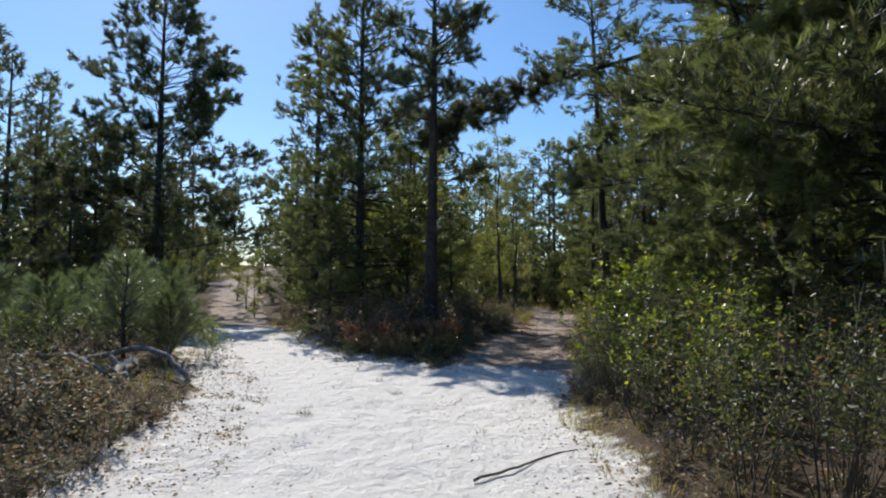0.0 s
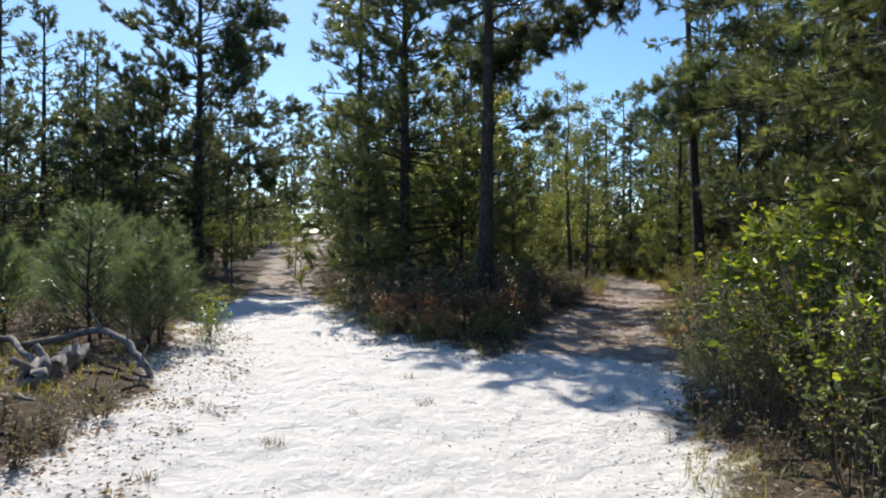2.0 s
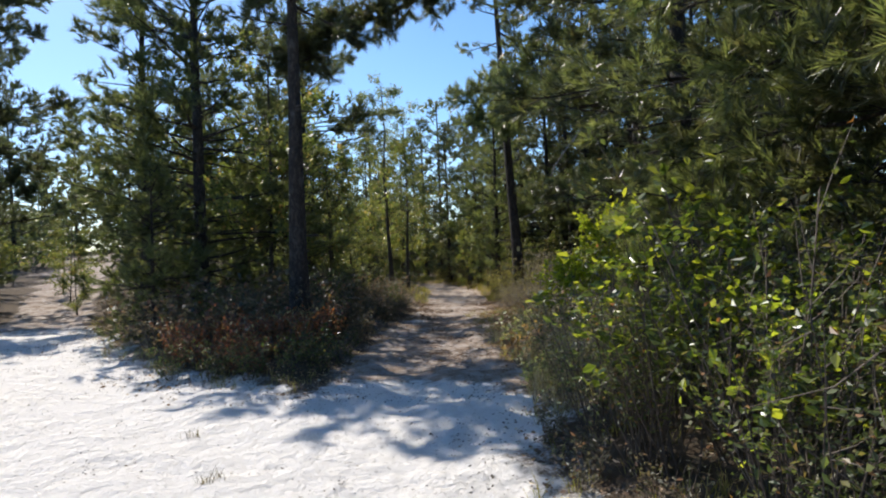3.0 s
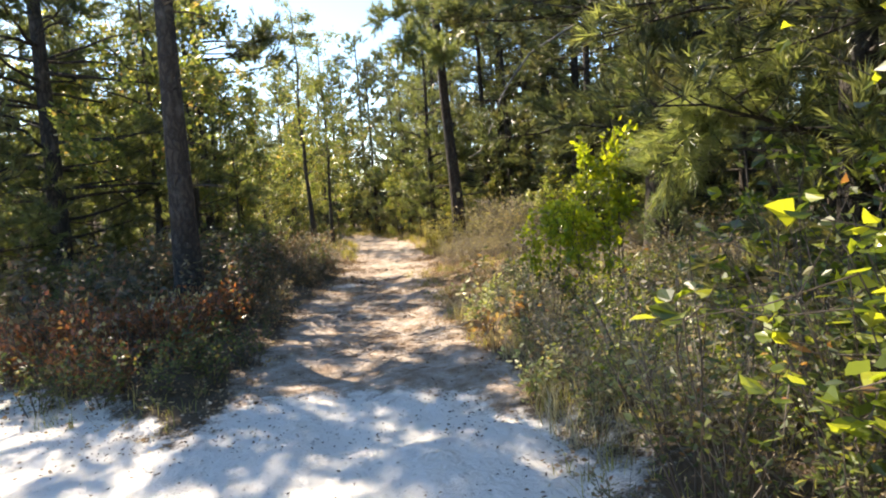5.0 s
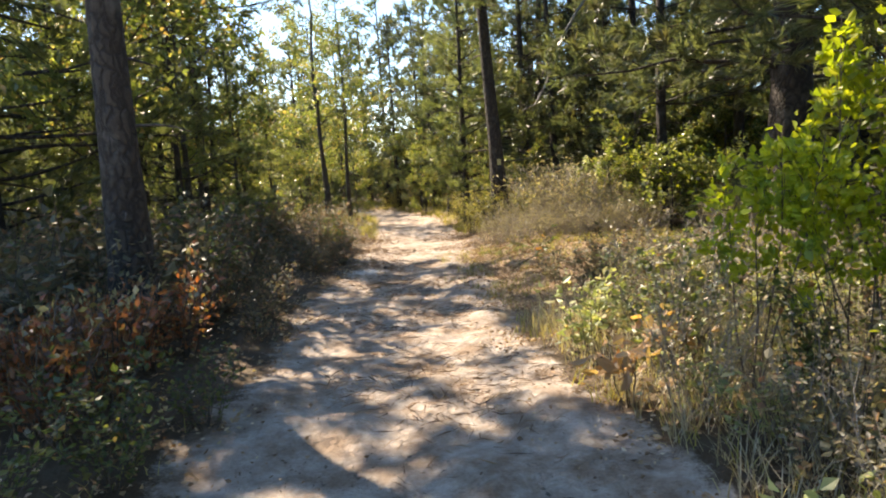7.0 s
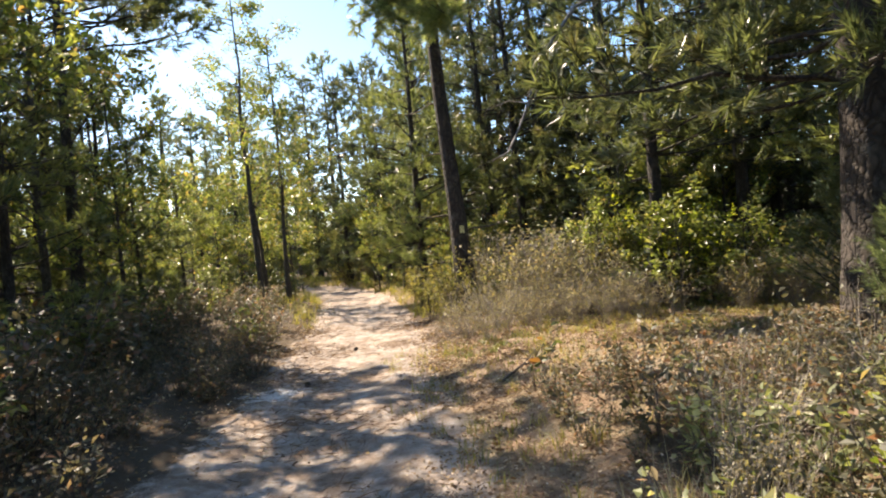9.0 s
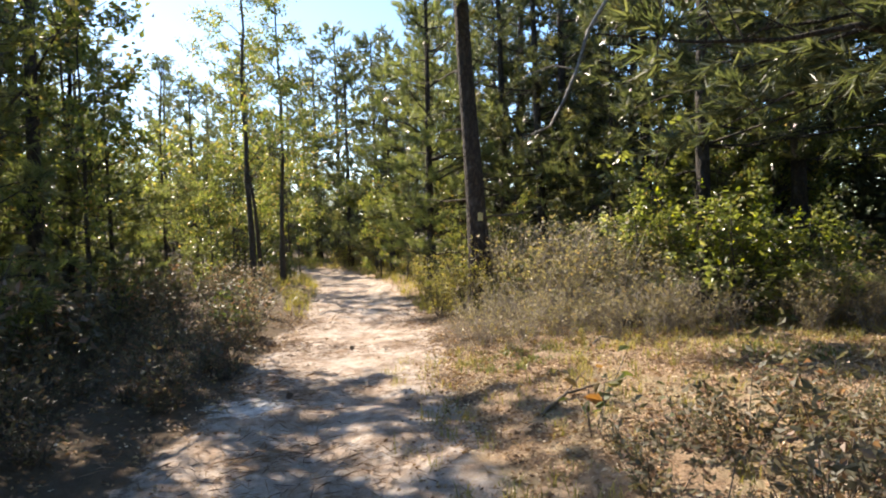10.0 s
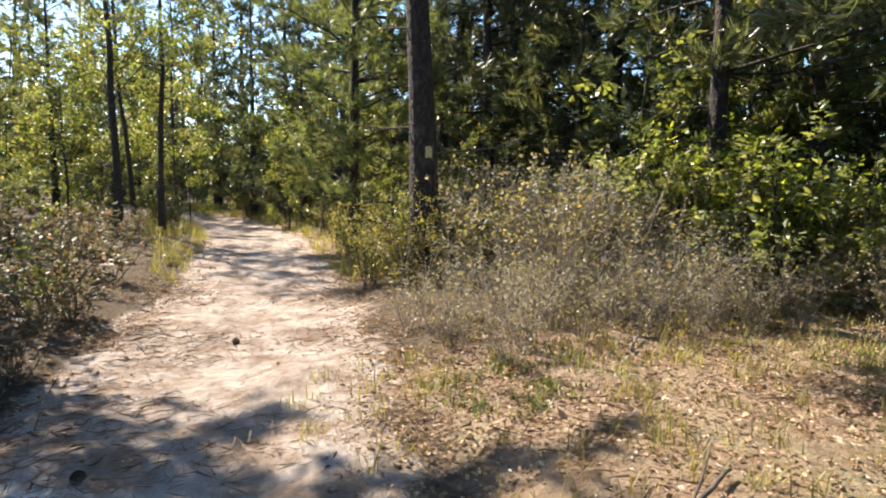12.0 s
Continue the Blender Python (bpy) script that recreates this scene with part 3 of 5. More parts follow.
WOODS = [(-13.8, 17.8, 0, 0.85), (-15.5, 12.5, 3, 0.9), (-12.0, 5.0, 2, 0.9), (-15.0, 0.0, 0, 1.0), (-9.5, -4.5, 3, 0.9), (-5.5, -11.0, 0, 1.0), (5.0, -8.5, 2, 1.0), (9.5, -4.0, 1, 1.0), (-12.0, -10.0, 1, 1.0), (2.5, -15.0, 3, 1.0), (-19.5, 7.0, 1, 1.0),
         (-15.4, 28.0, 2, 1.0), (-14.6, 33, 0, 0.8), (-22, 33, 1, 0.95), (-17, 36, 3, 0.9), (-10.8, 36.5, 0, 0.95), (-7.8, 28.0, 5, 0.85), (-5.5, 33, 0, 0.9), (-4.2, 26.2, 5, 0.9), (-1.8, 31.5, 3, 0.6),
         (-24, 24, 2, 1.1), (-20.5, 21, 0, 0.75), (-26, 28, 1, 0.8), (-13, 42, 1, 0.8), (-25, 40, 0, 1.0), (-19, 46, 3, 1.0), (-31, 34, 3, 1.0), (-9.0, 47, 0, 1.0), (-21, 26, 5, 0.9), (-16.3, 21.0, 2, 0.7),
         (-12.5, 31.0, 2, 0.8), (-10.2, 28.6, 2, 0.6), (-23, 29, 0, 0.8), (-28, 22, 0, 0.9), (-13.2, 24.0, 2, 0.55),
         (11.2, 24.8, 0, 1.05), (12.2, 26.8, 0, 1.1), (14.6, 27.5, 0, 1.2), (13.2, 22.9, 0, 1.1), (15.5, 21.5, 0, 1.15), (10.6, 30.4, 0, 1.2), (15.2, 24.2, 0, 1.2), (7.0, 9.6, 5, 0.95), (8.2, 7.4, 0, 1.0), (6.4, 44.0, 0, 1.0), (8.4, 39.0, 0, 1.0), (7.4, 6.4, 5, 1.0), (7.0, 5.0, 4, 0.9), (-0.4, 24.3, 5, 0.6), (-1.7, 25.7, 5, 0.7), (0.9, 25.8, 5, 0.38), (9.2, 28.2, 0, 1.0), (7.3, 8.6, 5, 1.0), (11.3, 20.9, 4, 1.05), (13.0, 24.0, 0, 1.0), (8.6, 29.8, 4, 1.05), (8.9, 33.0, 0, 1.0), (11.5, 15.6, 4, 0.95), (12.8, 18.4, 5, 1.1),
         (9.4, 9.0, 4, 0.95), (12.5, 11.5, 0, 1.0), (8.6, 5.0, 5, 1.0), (14.3, 20.6, 0, 1.0), (16.0, 24.0, 1, 1.0), (15, 15.0, 3, 1.05), (17, 28, 0, 1.0), (13.6, 30.5, 1, 1.0), (6.6, 3.2, 5, 0.9),
         (7.8, 37, 2, 1.15), (10.8, 40, 0, 1.1), (1.4, 49, 0, 0.95), (5.5, 50, 3, 1.0), (-4.6, 40, 2, 1.0), (-1.0, 44, 0, 0.9), (-1.5, 55, 1, 1.0), (13, 47, 1, 1.1), (17, 36, 3, 1.1), (8.2, 1.0, 5, 1.05),
         (-7.0, 24.4, 5, 0.62), (-3.6, 24.8, 5, 0.65), (-3.0, 38.0, 1, 0.8),  (9.6, 26.8, 4, 1.0), (13.4, 22.0, 4, 1.0),
         (11.8, 13.2, 5, 1.0), (9.6, 16.0, 5, 0.8), (7.4, 43.5, 3, 1.1), (3.8, 46.5, 2, 1.0), (18, 19, 0, 1.0), (19, 12, 1, 1.0), (14, 7, 0, 1.0), (11, 2, 3, 1.0), (10.9, 32.5, 4, 0.95)]
# (-1.8, 23.7), (-1.2, 25.1), (0.3, 23.9): added to throw shade on the heath
WOODS += [(-0.6, 19.8, 5, 0.62), (-1.8, 23.7, 5, 0.75), (-1.2, 25.1, 0, 0.82), (6.9, 38.5, 2, 1.1), (7.6, 34.2, 2, 0.9), (2.4, 40.2, 2, 1.0), (1.0, 36.2, 2, 0.9), (3.4, 50.5, 0, 1.1), (6.2, 47.0, 2, 1.2), (-6.4, 36.5, 2, 1.1), (-16.5, 24.5, 2, 0.9), (-15.0, 26.2, 0, 0.78), (-18.5, 27.3, 0, 0.85), (-14.2, 29.8, 0, 0.8), (-17.0, 30.8, 0, 0.9), (-20.5, 24.5, 0, 0.8), (-11.2, 24.2, 2, 0.75), (-13.6, 22.0, 2, 0.7), (-17.8, 20.0, 0, 0.7), (-18.5, 32.5, 2, 1.0), (-12.4, 28.2, 2, 0.7),
          # (4.9, 1.4), (5.6, 4.2): added beside the start, mostly unseen, to block skylight
          (0.3, 23.9, 5, 0.42), (4.9, 1.4, 0, 0.9), (5.6, 4.2, 0, 0.85),
          (9.8, 33.5, 2, 1.1), (12.2, 34.5, 0, 1.1), (14.8, 32.5, 2, 1.2), (17.2, 31.5, 0, 1.1), (19.5, 29.0, 2, 1.2), (18.0, 25.5, 0, 1.2), (11.8, 29.0, 2, 1.0), (16.4, 27.0, 2, 1.1), (13.4, 37.0, 2, 1.3), (17.0, 34.8, 0, 1.2),
          (20.5, 23.0, 2, 1.2), (18.2, 21.8, 0, 1.1), (9.0, 36.0, 2, 1.0), (13.0, 25.2, 2, 0.8), (10.0, 24.4, 2, 0.75), (-13.9, 40.0, 2, 0.9), (-9.6, 39.0, 0, 0.9)]
for x, y, k, s in WOODS:
    if line_gap(x, y, SAND_LINES) < 1.5 and y > 20:
        continue
    plant_copy(KIND[k], x, y, rng_w.uniform(0, 360), s * rng_w.uniform(0.95, 1.05), tuple(rng_w.uniform(-2, 2, 2)), "pines of the woods")
for _ in range(10):
    a, r = rng_w.uniform(0, 2 * math.pi), rng_w.uniform(30, 62)
    x, y = r * math.cos(a), 14 + r * math.sin(a)
    if line_gap(x, y, SAND_LINES) < 2 or line_gap(x, y, TRAIL_LINES) < 2 or (-14 < x < 3 and 20 < y < 45):
        continue
    plant_copy(KIND[int(rng_w.integers(0, 4))], x, y, rng_w.uniform(0, 360), rng_w.uniform(0.8, 1.15), group="pines of the woods")


def far_woods(seed):
    """The woods beyond: ragged crowns and stems in a deep belt, too far off to tell apart."""
    rng = np.random.default_rng(seed)
    at, ways, stems = [], [], Tubes()
    for _ in range(440):
        a, r = rng.uniform(0, 2 * math.pi), rng.uniform(40, 72)
        x, y = r * math.cos(a), 14 + r * math.sin(a)
        if line_gap(x, y, SAND_LINES) < 1.5 or line_gap(x, y, TRAIL_LINES) < 1.5:
            continue
        g, h, w = float(ground_z(x, y)), rng.uniform(4, 10.5), rng.uniform(1.3, 2.4)
        stems.add(bent((x, y, g), (0, 0, 1), h * 0.95, rng, 4, 0, 0.03), 0.13, 0.03, 4)
        for _ in range(85):
            k = rng.uniform(0.02, 1.0)
            b, q = rng.uniform(0, 2 * math.pi), w * (1.05 - k) ** 0.7 * math.sqrt(rng.random()) + 0.1
            d = (math.cos(b), math.sin(b), 0.5)
            at.append((x + q * d[0], y + q * d[1], g + k * h))
            ways.append(d)
    belt = new("far_woods", needle_mesh("far_woods", at, ways, rng, NEEDLE, 4, 0.66, 0.27, 0.3))
    tagged(belt, "belt of dark pine woods in the distance", "woods", kind="stuff")
    trunks = part("far_trunk_belt", stems.mesh("far_trunk_belt", PINE_BARK), belt)
    tagged(trunks, kind="stuff")


far_woods(91)


def far_thicket(seed):
    """Brush and young trees that close the view under the far crowns."""
    rng = np.random.default_rng(seed)
    at, ways = [], []
    for _ in range(900):
        a, r = rng.uniform(0, 2 * math.pi), rng.uniform(36, 58)
        x, y = r * math.cos(a), 14 + r * math.sin(a)
        if line_gap(x, y, SAND_LINES) < 1.2 or line_gap(x, y, TRAIL_LINES) < 1.2:
            continue
        g, h, w = float(ground_z(x, y)), rng.uniform(1.4, 4.2), rng.uniform(0.8, 1.7)
        for _ in range(34):
            k, b = rng.uniform(0.0, 1.0), rng.uniform(0, 2 * math.pi)
            q = w * (1.1 - k) ** 0.5 * math.sqrt(rng.random())
            at.append((x + q * math.cos(b), y + q * math.sin(b), g + 0.1 + k * h))
            ways.append((math.cos(b), math.sin(b), 0.6))
    belt = new("far_thicket", needle_mesh("far_thicket", at, ways, rng, NEEDLE, 3, 0.46, 0.24, 0.3))
    tagged(belt, "thicket of brush and young pines under the far woods", "woods", kind="stuff")


far_thicket(92)


def in_world(name, me, owner, label=""):
    """A part whose mesh is given in the place's own metres."""
    ob = part(name, me, owner, label)
    ob.matrix_parent_inverse = owner.matrix_basis.inverted()
    return ob


def bough(owner, spine, seed, label, mat, twigs=40, reach=(0.3, 0.75), thick=0.03, drift=(-0.8, 0.0, 0.1), loose=1.0, start=0.2, count=30, width=0.014, tufts=7, rust=0):
    """A long side bough with twigs along it and needle brushes on the twigs, a few of them rusty."""
    rng = np.random.default_rng(seed)
    line = np.array(spine, float)
    line[1:] += rng.normal(0, thick * 0.9, line[1:].shape)
    wood = Tubes()
    wood.add(line, thick, thick * 0.2, 6)
    at, ways = [], []
    for _ in range(twigs):
        q, d = spot(line, rng.uniform(start, 1.0)), rng.normal(0, loose, 3) + drift
        twig = bent(q, d, rng.uniform(*reach), rng, 4, 0.05, 0.12)
        wood.add(twig, max(0.006, thick * 0.16), 0.003, 3)
        for _ in range(tufts):
            at.append(spot(twig, rng.uniform(0.25, 1.0)) + rng.normal(0, 0.035, 3))
            ways.append(d + rng.normal(0, 0.6 * loose, 3))
    limb_ob = in_world("bough", wood.mesh("bough", PINE_BARK), owner, label)
    keep = len(at) - rust
    part("needles", needle_mesh("needles", at[:keep], ways[:keep], rng, mat, count, 0.16, width), limb_ob)
    if rust:
        part("rusty_needles", needle_mesh("rusty_needles", at[keep:], ways[keep:], rng, NEEDLE_OLD, count, 0.16, width), limb_ob, "tufts of rust-brown dying needles")


bough(shade_pine, [(7.4, 15.7, 7.7), (5.2, 15.8, 7.5), (3.4, 15.9, 7.0), (2.2, 16.0, 6.6), (1.3, 16.0, 6.2), (0.6, 16.0, 5.9), (0.1, 16.0, 5.6), (-0.3, 16.0, 5.2)], 18, "long dark bough reaching over the trail", NEEDLE, 190, thick=0.070)
# this low bough has sunlight put into its needle colour
bough(side_pine, [(5.9, 10.7, 2.75), (5.1, 10.6, 2.5), (4.4, 10.5, 2.2), (3.85, 10.4, 1.9), (3.45, 10.3, 1.62)], 8, "low bough drooping towards the trail", NEEDLE_LIT, 34, (0.2, 0.5), 0.028, (-0.9, 0.1, -0.35), 0.7, 0.3, 40, 0.007)
# boughs of the pine beside the clearing, sunlight put into their needle colour
for k, (tip, z0) in enumerate([((3.3, 8.3, 2.7), 3.6), ((3.5, 7.2, 3.2), 3.9), ((3.2, 9.0, 3.7), 4.6), ((3.8, 6.5, 2.5), 3.3), ((3.4, 7.8, 4.6), 5.2)]):
    bough(hang_pine, [(5.5, 7.3, z0), (4.9, 0.7 * 7.3 + 0.3 * tip[1], z0 + 0.05), (4.3, 0.35 * 7.3 + 0.65 * tip[1], 0.45 * z0 + 0.55 * tip[2]), tip], 140 + k, "long-needled bough hanging into the sunlight", NEEDLE_LIT, 36, (0.2, 0.6), 0.030,
          (-0.7, 0.1, -0.3), 0.7, 0.3, 34, 0.008)
# low boughs round the blazed pine's stem, in the sunlit needle colour
for k, (tip, z0) in enumerate([((4.2, 21.4, 5.3), 5.6), ((5.2, 20.6, 5.0), 5.3), ((6.6, 20.7, 5.6), 5.9), ((4.0, 22.4, 6.3), 6.5), ((5.6, 20.3, 6.6), 6.6)]):
    bough(trail_pine, [(5.70, 22.4, z0), (0.55 * 5.7 + 0.45 * tip[0], 0.55 * 22.4 + 0.45 * tip[1], z0 + 0.1), tip], 150 + k, "sunlit-coloured bough round the bare stem", NEEDLE_LIT, 34, (0.25, 0.6), 0.028, (-0.2, -0.5, 0.0), 0.9, 0.25, 26, 0.013, rust=30 if k == 2 else 0)
limb = Tubes()
limb.add(bent((9.2, 20.85, 5.9), (-1.6, -0.9, -0.5), 1.9, np.random.default_rng(4), 5, -0.1, 0.05)[:3].tolist() + [(7.0, 19.6, 4.8), (6.4, 19.3, 4.2), (6.0, 19.15, 3.7), (5.75, 19.0, 3.2), (5.5, 18.9, 2.8), (5.25, 18.75, 2.5), (4.95, 18.6, 2.38)],
         0.035, 0.010, 6)
limb.add([(5.75, 19.0, 3.2), (5.5, 19.1, 3.25), (5.2, 19.2, 3.15)], 0.012, 0.004, 4)
in_world("dead_limb", limb.mesh("dead_limb", GREY_WOOD), limb_pine, "long bent bare limb bleached grey")
ang = np.linspace(-0.26, 0.26, 7)
top_v = [(5.905 + 0.178 * math.sin(a), 22.4 - 0.178 * math.cos(a), z - 0.012 * abs(math.sin(7 * a))) for z in (1.60, 1.735) for a in ang]
stem = [ob for ob in trail_pine.children if ob.name.startswith("trunk")][0]
blaze = part("blaze", mesh_np("blaze", top_v, [(i, i + 1, i + 8, i + 7) for i in range(6)], BLAZE), stem, "small pale yellow painted trail blaze")
blaze.matrix_parent_inverse = trail_pine.matrix_basis.inverted()


# ---- broad-leaved trees ----
def oak(seed, height, radius, bare, spread, label, leaves=2600, size=0.11, mat=None, lean=(0.0, 0.0)):
    """A slender scrub oak: bent stem, thin rising limbs and loose leaves."""
    rng = np.random.default_rng(seed)
    tree = new("oak_tree")
    tagged(tree, label, "tree")
    line = bent((0, 0, 0), (lean[0], lean[1], 1), height, rng, 10, 0, 0.05)
    tubes = Tubes()
    tubes.add(line, radius, radius * 0.2, 8, radius * 0.4)
    part("trunk", tubes.mesh("trunk", OAK_BARK), tree)
    limbs, at, ways = Tubes(), [], []
    tips = []
    n_limb = int(9 + height * 2.2)
    for _ in range(n_limb):
        s = rng.uniform(bare, 1.0)
        p = np.array([np.interp(s, np.linspace(0, 1, 10), line[:, i]) for i in range(3)])
        a = rng.uniform(0, 2 * math.pi)
        d = np.array((math.cos(a), math.sin(a), rng.uniform(0.0, 0.8)))
        ln = spread * (1.15 - 0.7 * s) * rng.uniform(0.6, 1.2)
        limb = bent(p, d, ln, rng, 6, rng.uniform(-0.15, 0.3), 0.16)
        limbs.add(limb, 0.016, 0.005, 3)
        for _ in range(4):
            r = rng.uniform(0.35, 1.0)
            q = np.array([np.interp(r, np.linspace(0, 1, 6), limb[:, i]) for i in range(3)])
            sd = d + rng.normal(0, 0.7, 3)
            sub = bent(q, sd, rng.uniform(0.25, 0.6) * (0.5 + 0.3 * spread), rng, 4, 0.1, 0.15)
            tips.append((sub, sd))
    for _ in range(leaves):
        sub, sd = tips[rng.integers(len(tips))]
        r = rng.uniform(0.1, 1.0)
        at.append(np.array([np.interp(r, np.linspace(0, 1, 4), sub[:, i]) for i in range(3)]) + rng.normal(0, 0.07, 3))
        ways.append(sd + (0, 0, -0.4))
    tagged(part("branchwork", limbs.mesh("branchwork", OAK_BARK), tree), kind="stuff")
    part("crown", leaf_mesh("crown", at, ways, rng, mat or OAK_LEAF, size, 0.62, 0.8, False, mat is not None), tree)
    return tree


oak_a = plant(oak(51, 8.6, 0.085, 0.30, 1.7, "slender oak with sunlit yellow-green leaves beside the trail", 4600, 0.092), 2.55, 29.0)
oak_b = plant(oak(52, 7.6, 0.070, 0.26, 1.6, "thin oak with yellow-green leaves beside the trail", 4400, 0.092), 3.4, 29.9)
oak_c = plant(oak(53, 5.2, 0.050, 0.12, 1.7, "small leafy oak at the woods' edge", 4600, 0.088), 12.0, 23.4)
oak_d = plant(oak(54, 3.4, 0.035, 0.05, 1.3, "bushy young oak with bright leaves", 3300, 0.086), 3.9, 33.5)
scrub_oak = plant(oak(55, 2.7, 0.035, 0.08, 1.25, "scrub oak with large glossy green leaves at the woods' edge", 1300, 0.15, BIG_LEAF), 8.45, 19.55, 0.0, 0.66)
OAKS = [(scrub_oak, 9.45, 19.2, 0.6), (scrub_oak, 9.6, 22.6, 1.3), (scrub_oak, 7.75, 20.6, 0.6), (oak_d, 1.6, 31.5, 0.95), (oak_d, 6.9, 30.0, 0.9), (oak_d, 2.6, 36.5, 1.2), (oak_a, 4.4, 39.5, 0.95), (oak_b, 0.3, 33.0, 0.6), (oak_c, -1.2, 18.8, 1.25), (oak_c, -0.7, 21.8, 1.35), (oak_c, -3.4, 22.6, 1.2),
        (oak_c, 0.2, 22.5, 0.85), (oak_b, -2.4, 24.0, 0.85), (oak_c, 4.8, 43.0, 1.4), (oak_d, 7.2, 35.0, 1.3), (oak_d, 0.2, 38.0, 1.5), (oak_c, 2.8, 48.0, 1.7), (oak_c, -5.9, 30.0, 1.0),
        (oak_b, 2.9, 31.0, 0.9), (oak_c, -10.0, 24.0, 0.7), (oak_d, -6.6, 29.5, 1.1), (oak_b, -0.4, 24.0, 0.68),
        (oak_d, 11.6, 21.6, 1.1), (oak_c, 12.4, 21.8, 1.0), (oak_c, -16, 22.5, 0.7), (oak_c, -3.4, 36, 1.2), (oak_a, -8.3, 40, 0.9)]
OAKS += [(oak_d, 8.1, 20.6, 0.6), (oak_d, 9.9, 21.3, 0.7), (oak_d, -1.9, 26.0, 0.7), (oak_d, 0.2, 25.6, 0.65), (oak_d, 1.0, 28.0, 0.7),
         (oak_d, -4.4, 28.8, 0.8), (oak_d, -2.6, 29.0, 0.85), (oak_d, 0.0, 30.2, 0.85), (oak_d, 2.2, 33.8, 0.9), (oak_d, 4.6, 36.5, 0.8), (oak_d, 6.8, 32.8, 0.7), (oak_d, -5.6, 25.8, 0.8), (oak_d, -1.0, 33.5, 1.0),
         (oak_d, -8.2, 26.4, 0.7), (oak_d, -9.6, 29.6, 0.8), (oak_d, -11.2, 33.0, 0.9), (oak_d, -3.6, 31.8, 1.0), (oak_d, 7.6, 24.4, 0.6), (oak_d, 7.0, 25.9, 0.7), (oak_d, 3.6, 40.5, 1.1), (oak_d, 6.6, 40.0, 1.1), (oak_d, 1.0, 42.5, 1.2)]
for src, x, y, s in OAKS:
    plant_copy(src, x, y, rng_w.uniform(0, 360), s, tuple(rng_w.uniform(-3, 3, 2)), "oaks among the pines")


# ---- undergrowth ----
def shrub(seed, name, label, height, spread, stems, leaves, size, leaf, stem_mat, wide=0.55, low=0.25, upright=1.0, twigs=4, thick=0.007, category="shrub", fine=False, reach=(0.15, 0.38), short=0.6, rosette=False, flat=True):
    """Stems from one root that fork into twigs, with leaves along them."""
    rng = np.random.default_rng(seed)
    bush = new(name)
    tagged(bush, label, category)
    tubes, tips = Tubes(), []
    for _ in range(stems):
        a = rng.uniform(0, 2 * math.pi)
        r0 = rng.uniform(0, 0.25) * spread
        out = rng.uniform(0.1, 1.0) * spread / height
        d = np.array((math.cos(a) * out, math.sin(a) * out, upright))
        ln = height * rng.uniform(short, 1.08)
        line = bent((r0 * math.cos(a), r0 * math.sin(a), 0), d, ln, rng, 4, -0.05, 0.14)
        tubes.add(line, thick, thick * 0.35, 3)
        tips.append((line, d))
        for _ in range(twigs):
            r = rng.uniform(low, 0.95)
            q = spot(line, r)
            sd = d * 0.6 + rng.normal(0, 0.6, 3)
            sub = bent(q, sd, ln * rng.uniform(*reach), rng, 3, 0.1, 0.18)
            tubes.add(sub, thick * 0.5, thick * 0.2, 3)
            tips.append((sub, sd))
    tagged(part("brushwood", tubes.mesh("brushwood", stem_mat), bush), kind="stuff")
    at, ways = [], []
    for _ in range(leaves):
        i = rng.integers(len(tips))
        line, d = tips[i]
        m = len(line)
        r = rng.uniform(low if m == 4 else 0.1, 1.0)
        if rosette:
            r = max(low, round(4 * r) / 4) if m == 4 else round(2 * r + 0.2) / 2
        at.append(np.array([np.interp(r, np.linspace(0, 1, m), line[:, c]) for c in range(3)]) + rng.normal(0, size * (0.28 if rosette else 0.5), 3))
        ways.append(d + rng.normal(0, 1.1 if rosette else 0.4, 3))
    at = np.array(at)
    at[:, 2] = np.maximum(at[:, 2], 0.02)
    part("foliage", leaf_mesh("foliage", at, ways, rng, leaf, size, wide, 0.55, fine, flat), bush)
    return bush


def sapling(seed, height, label):
    """A young pine: thin stem and upswept needle brushes."""
    rng = np.random.default_rng(seed)
    tree = new("pine_sapling")
    tagged(tree, label, "sapling")
    tubes = Tubes()
    line = bent((0, 0, 0), (0, 0, 1), height, rng, 7, 0, 0.05)
    tubes.add(line, 0.022, 0.006, 6)
    at, ways = [], []
    for h in np.arange(0.12, 1.0, 0.10):
        for _ in range(5):
            a = rng.uniform(0, 2 * math.pi)
            d = np.array((math.cos(a), math.sin(a), rng.uniform(0.4, 1.1)))
            p = np.array([np.interp(h, np.linspace(0, 1, 7), line[:, i]) for i in range(3)])
            sub = bent(p, d, height * 0.42 * (1.1 - h) + 0.10, rng, 5, 0.2, 0.08)
            tubes.add(sub, 0.007, 0.003, 4)
            for r in (0.4, 0.55, 0.7, 0.85, 1.0):
                at.append(np.array([np.interp(r, np.linspace(0, 1, 5), sub[:, i]) for i in range(3)]))
                ways.append(d + rng.normal(0, 0.25, 3))
    part("stem", tubes.mesh("stem", PINE_BARK), tree)
    part("crown", needle_mesh("crown", at, ways, rng, NEEDLE_BLUE, 20, 0.14, 0.007, 0.14), tree)
    return tree


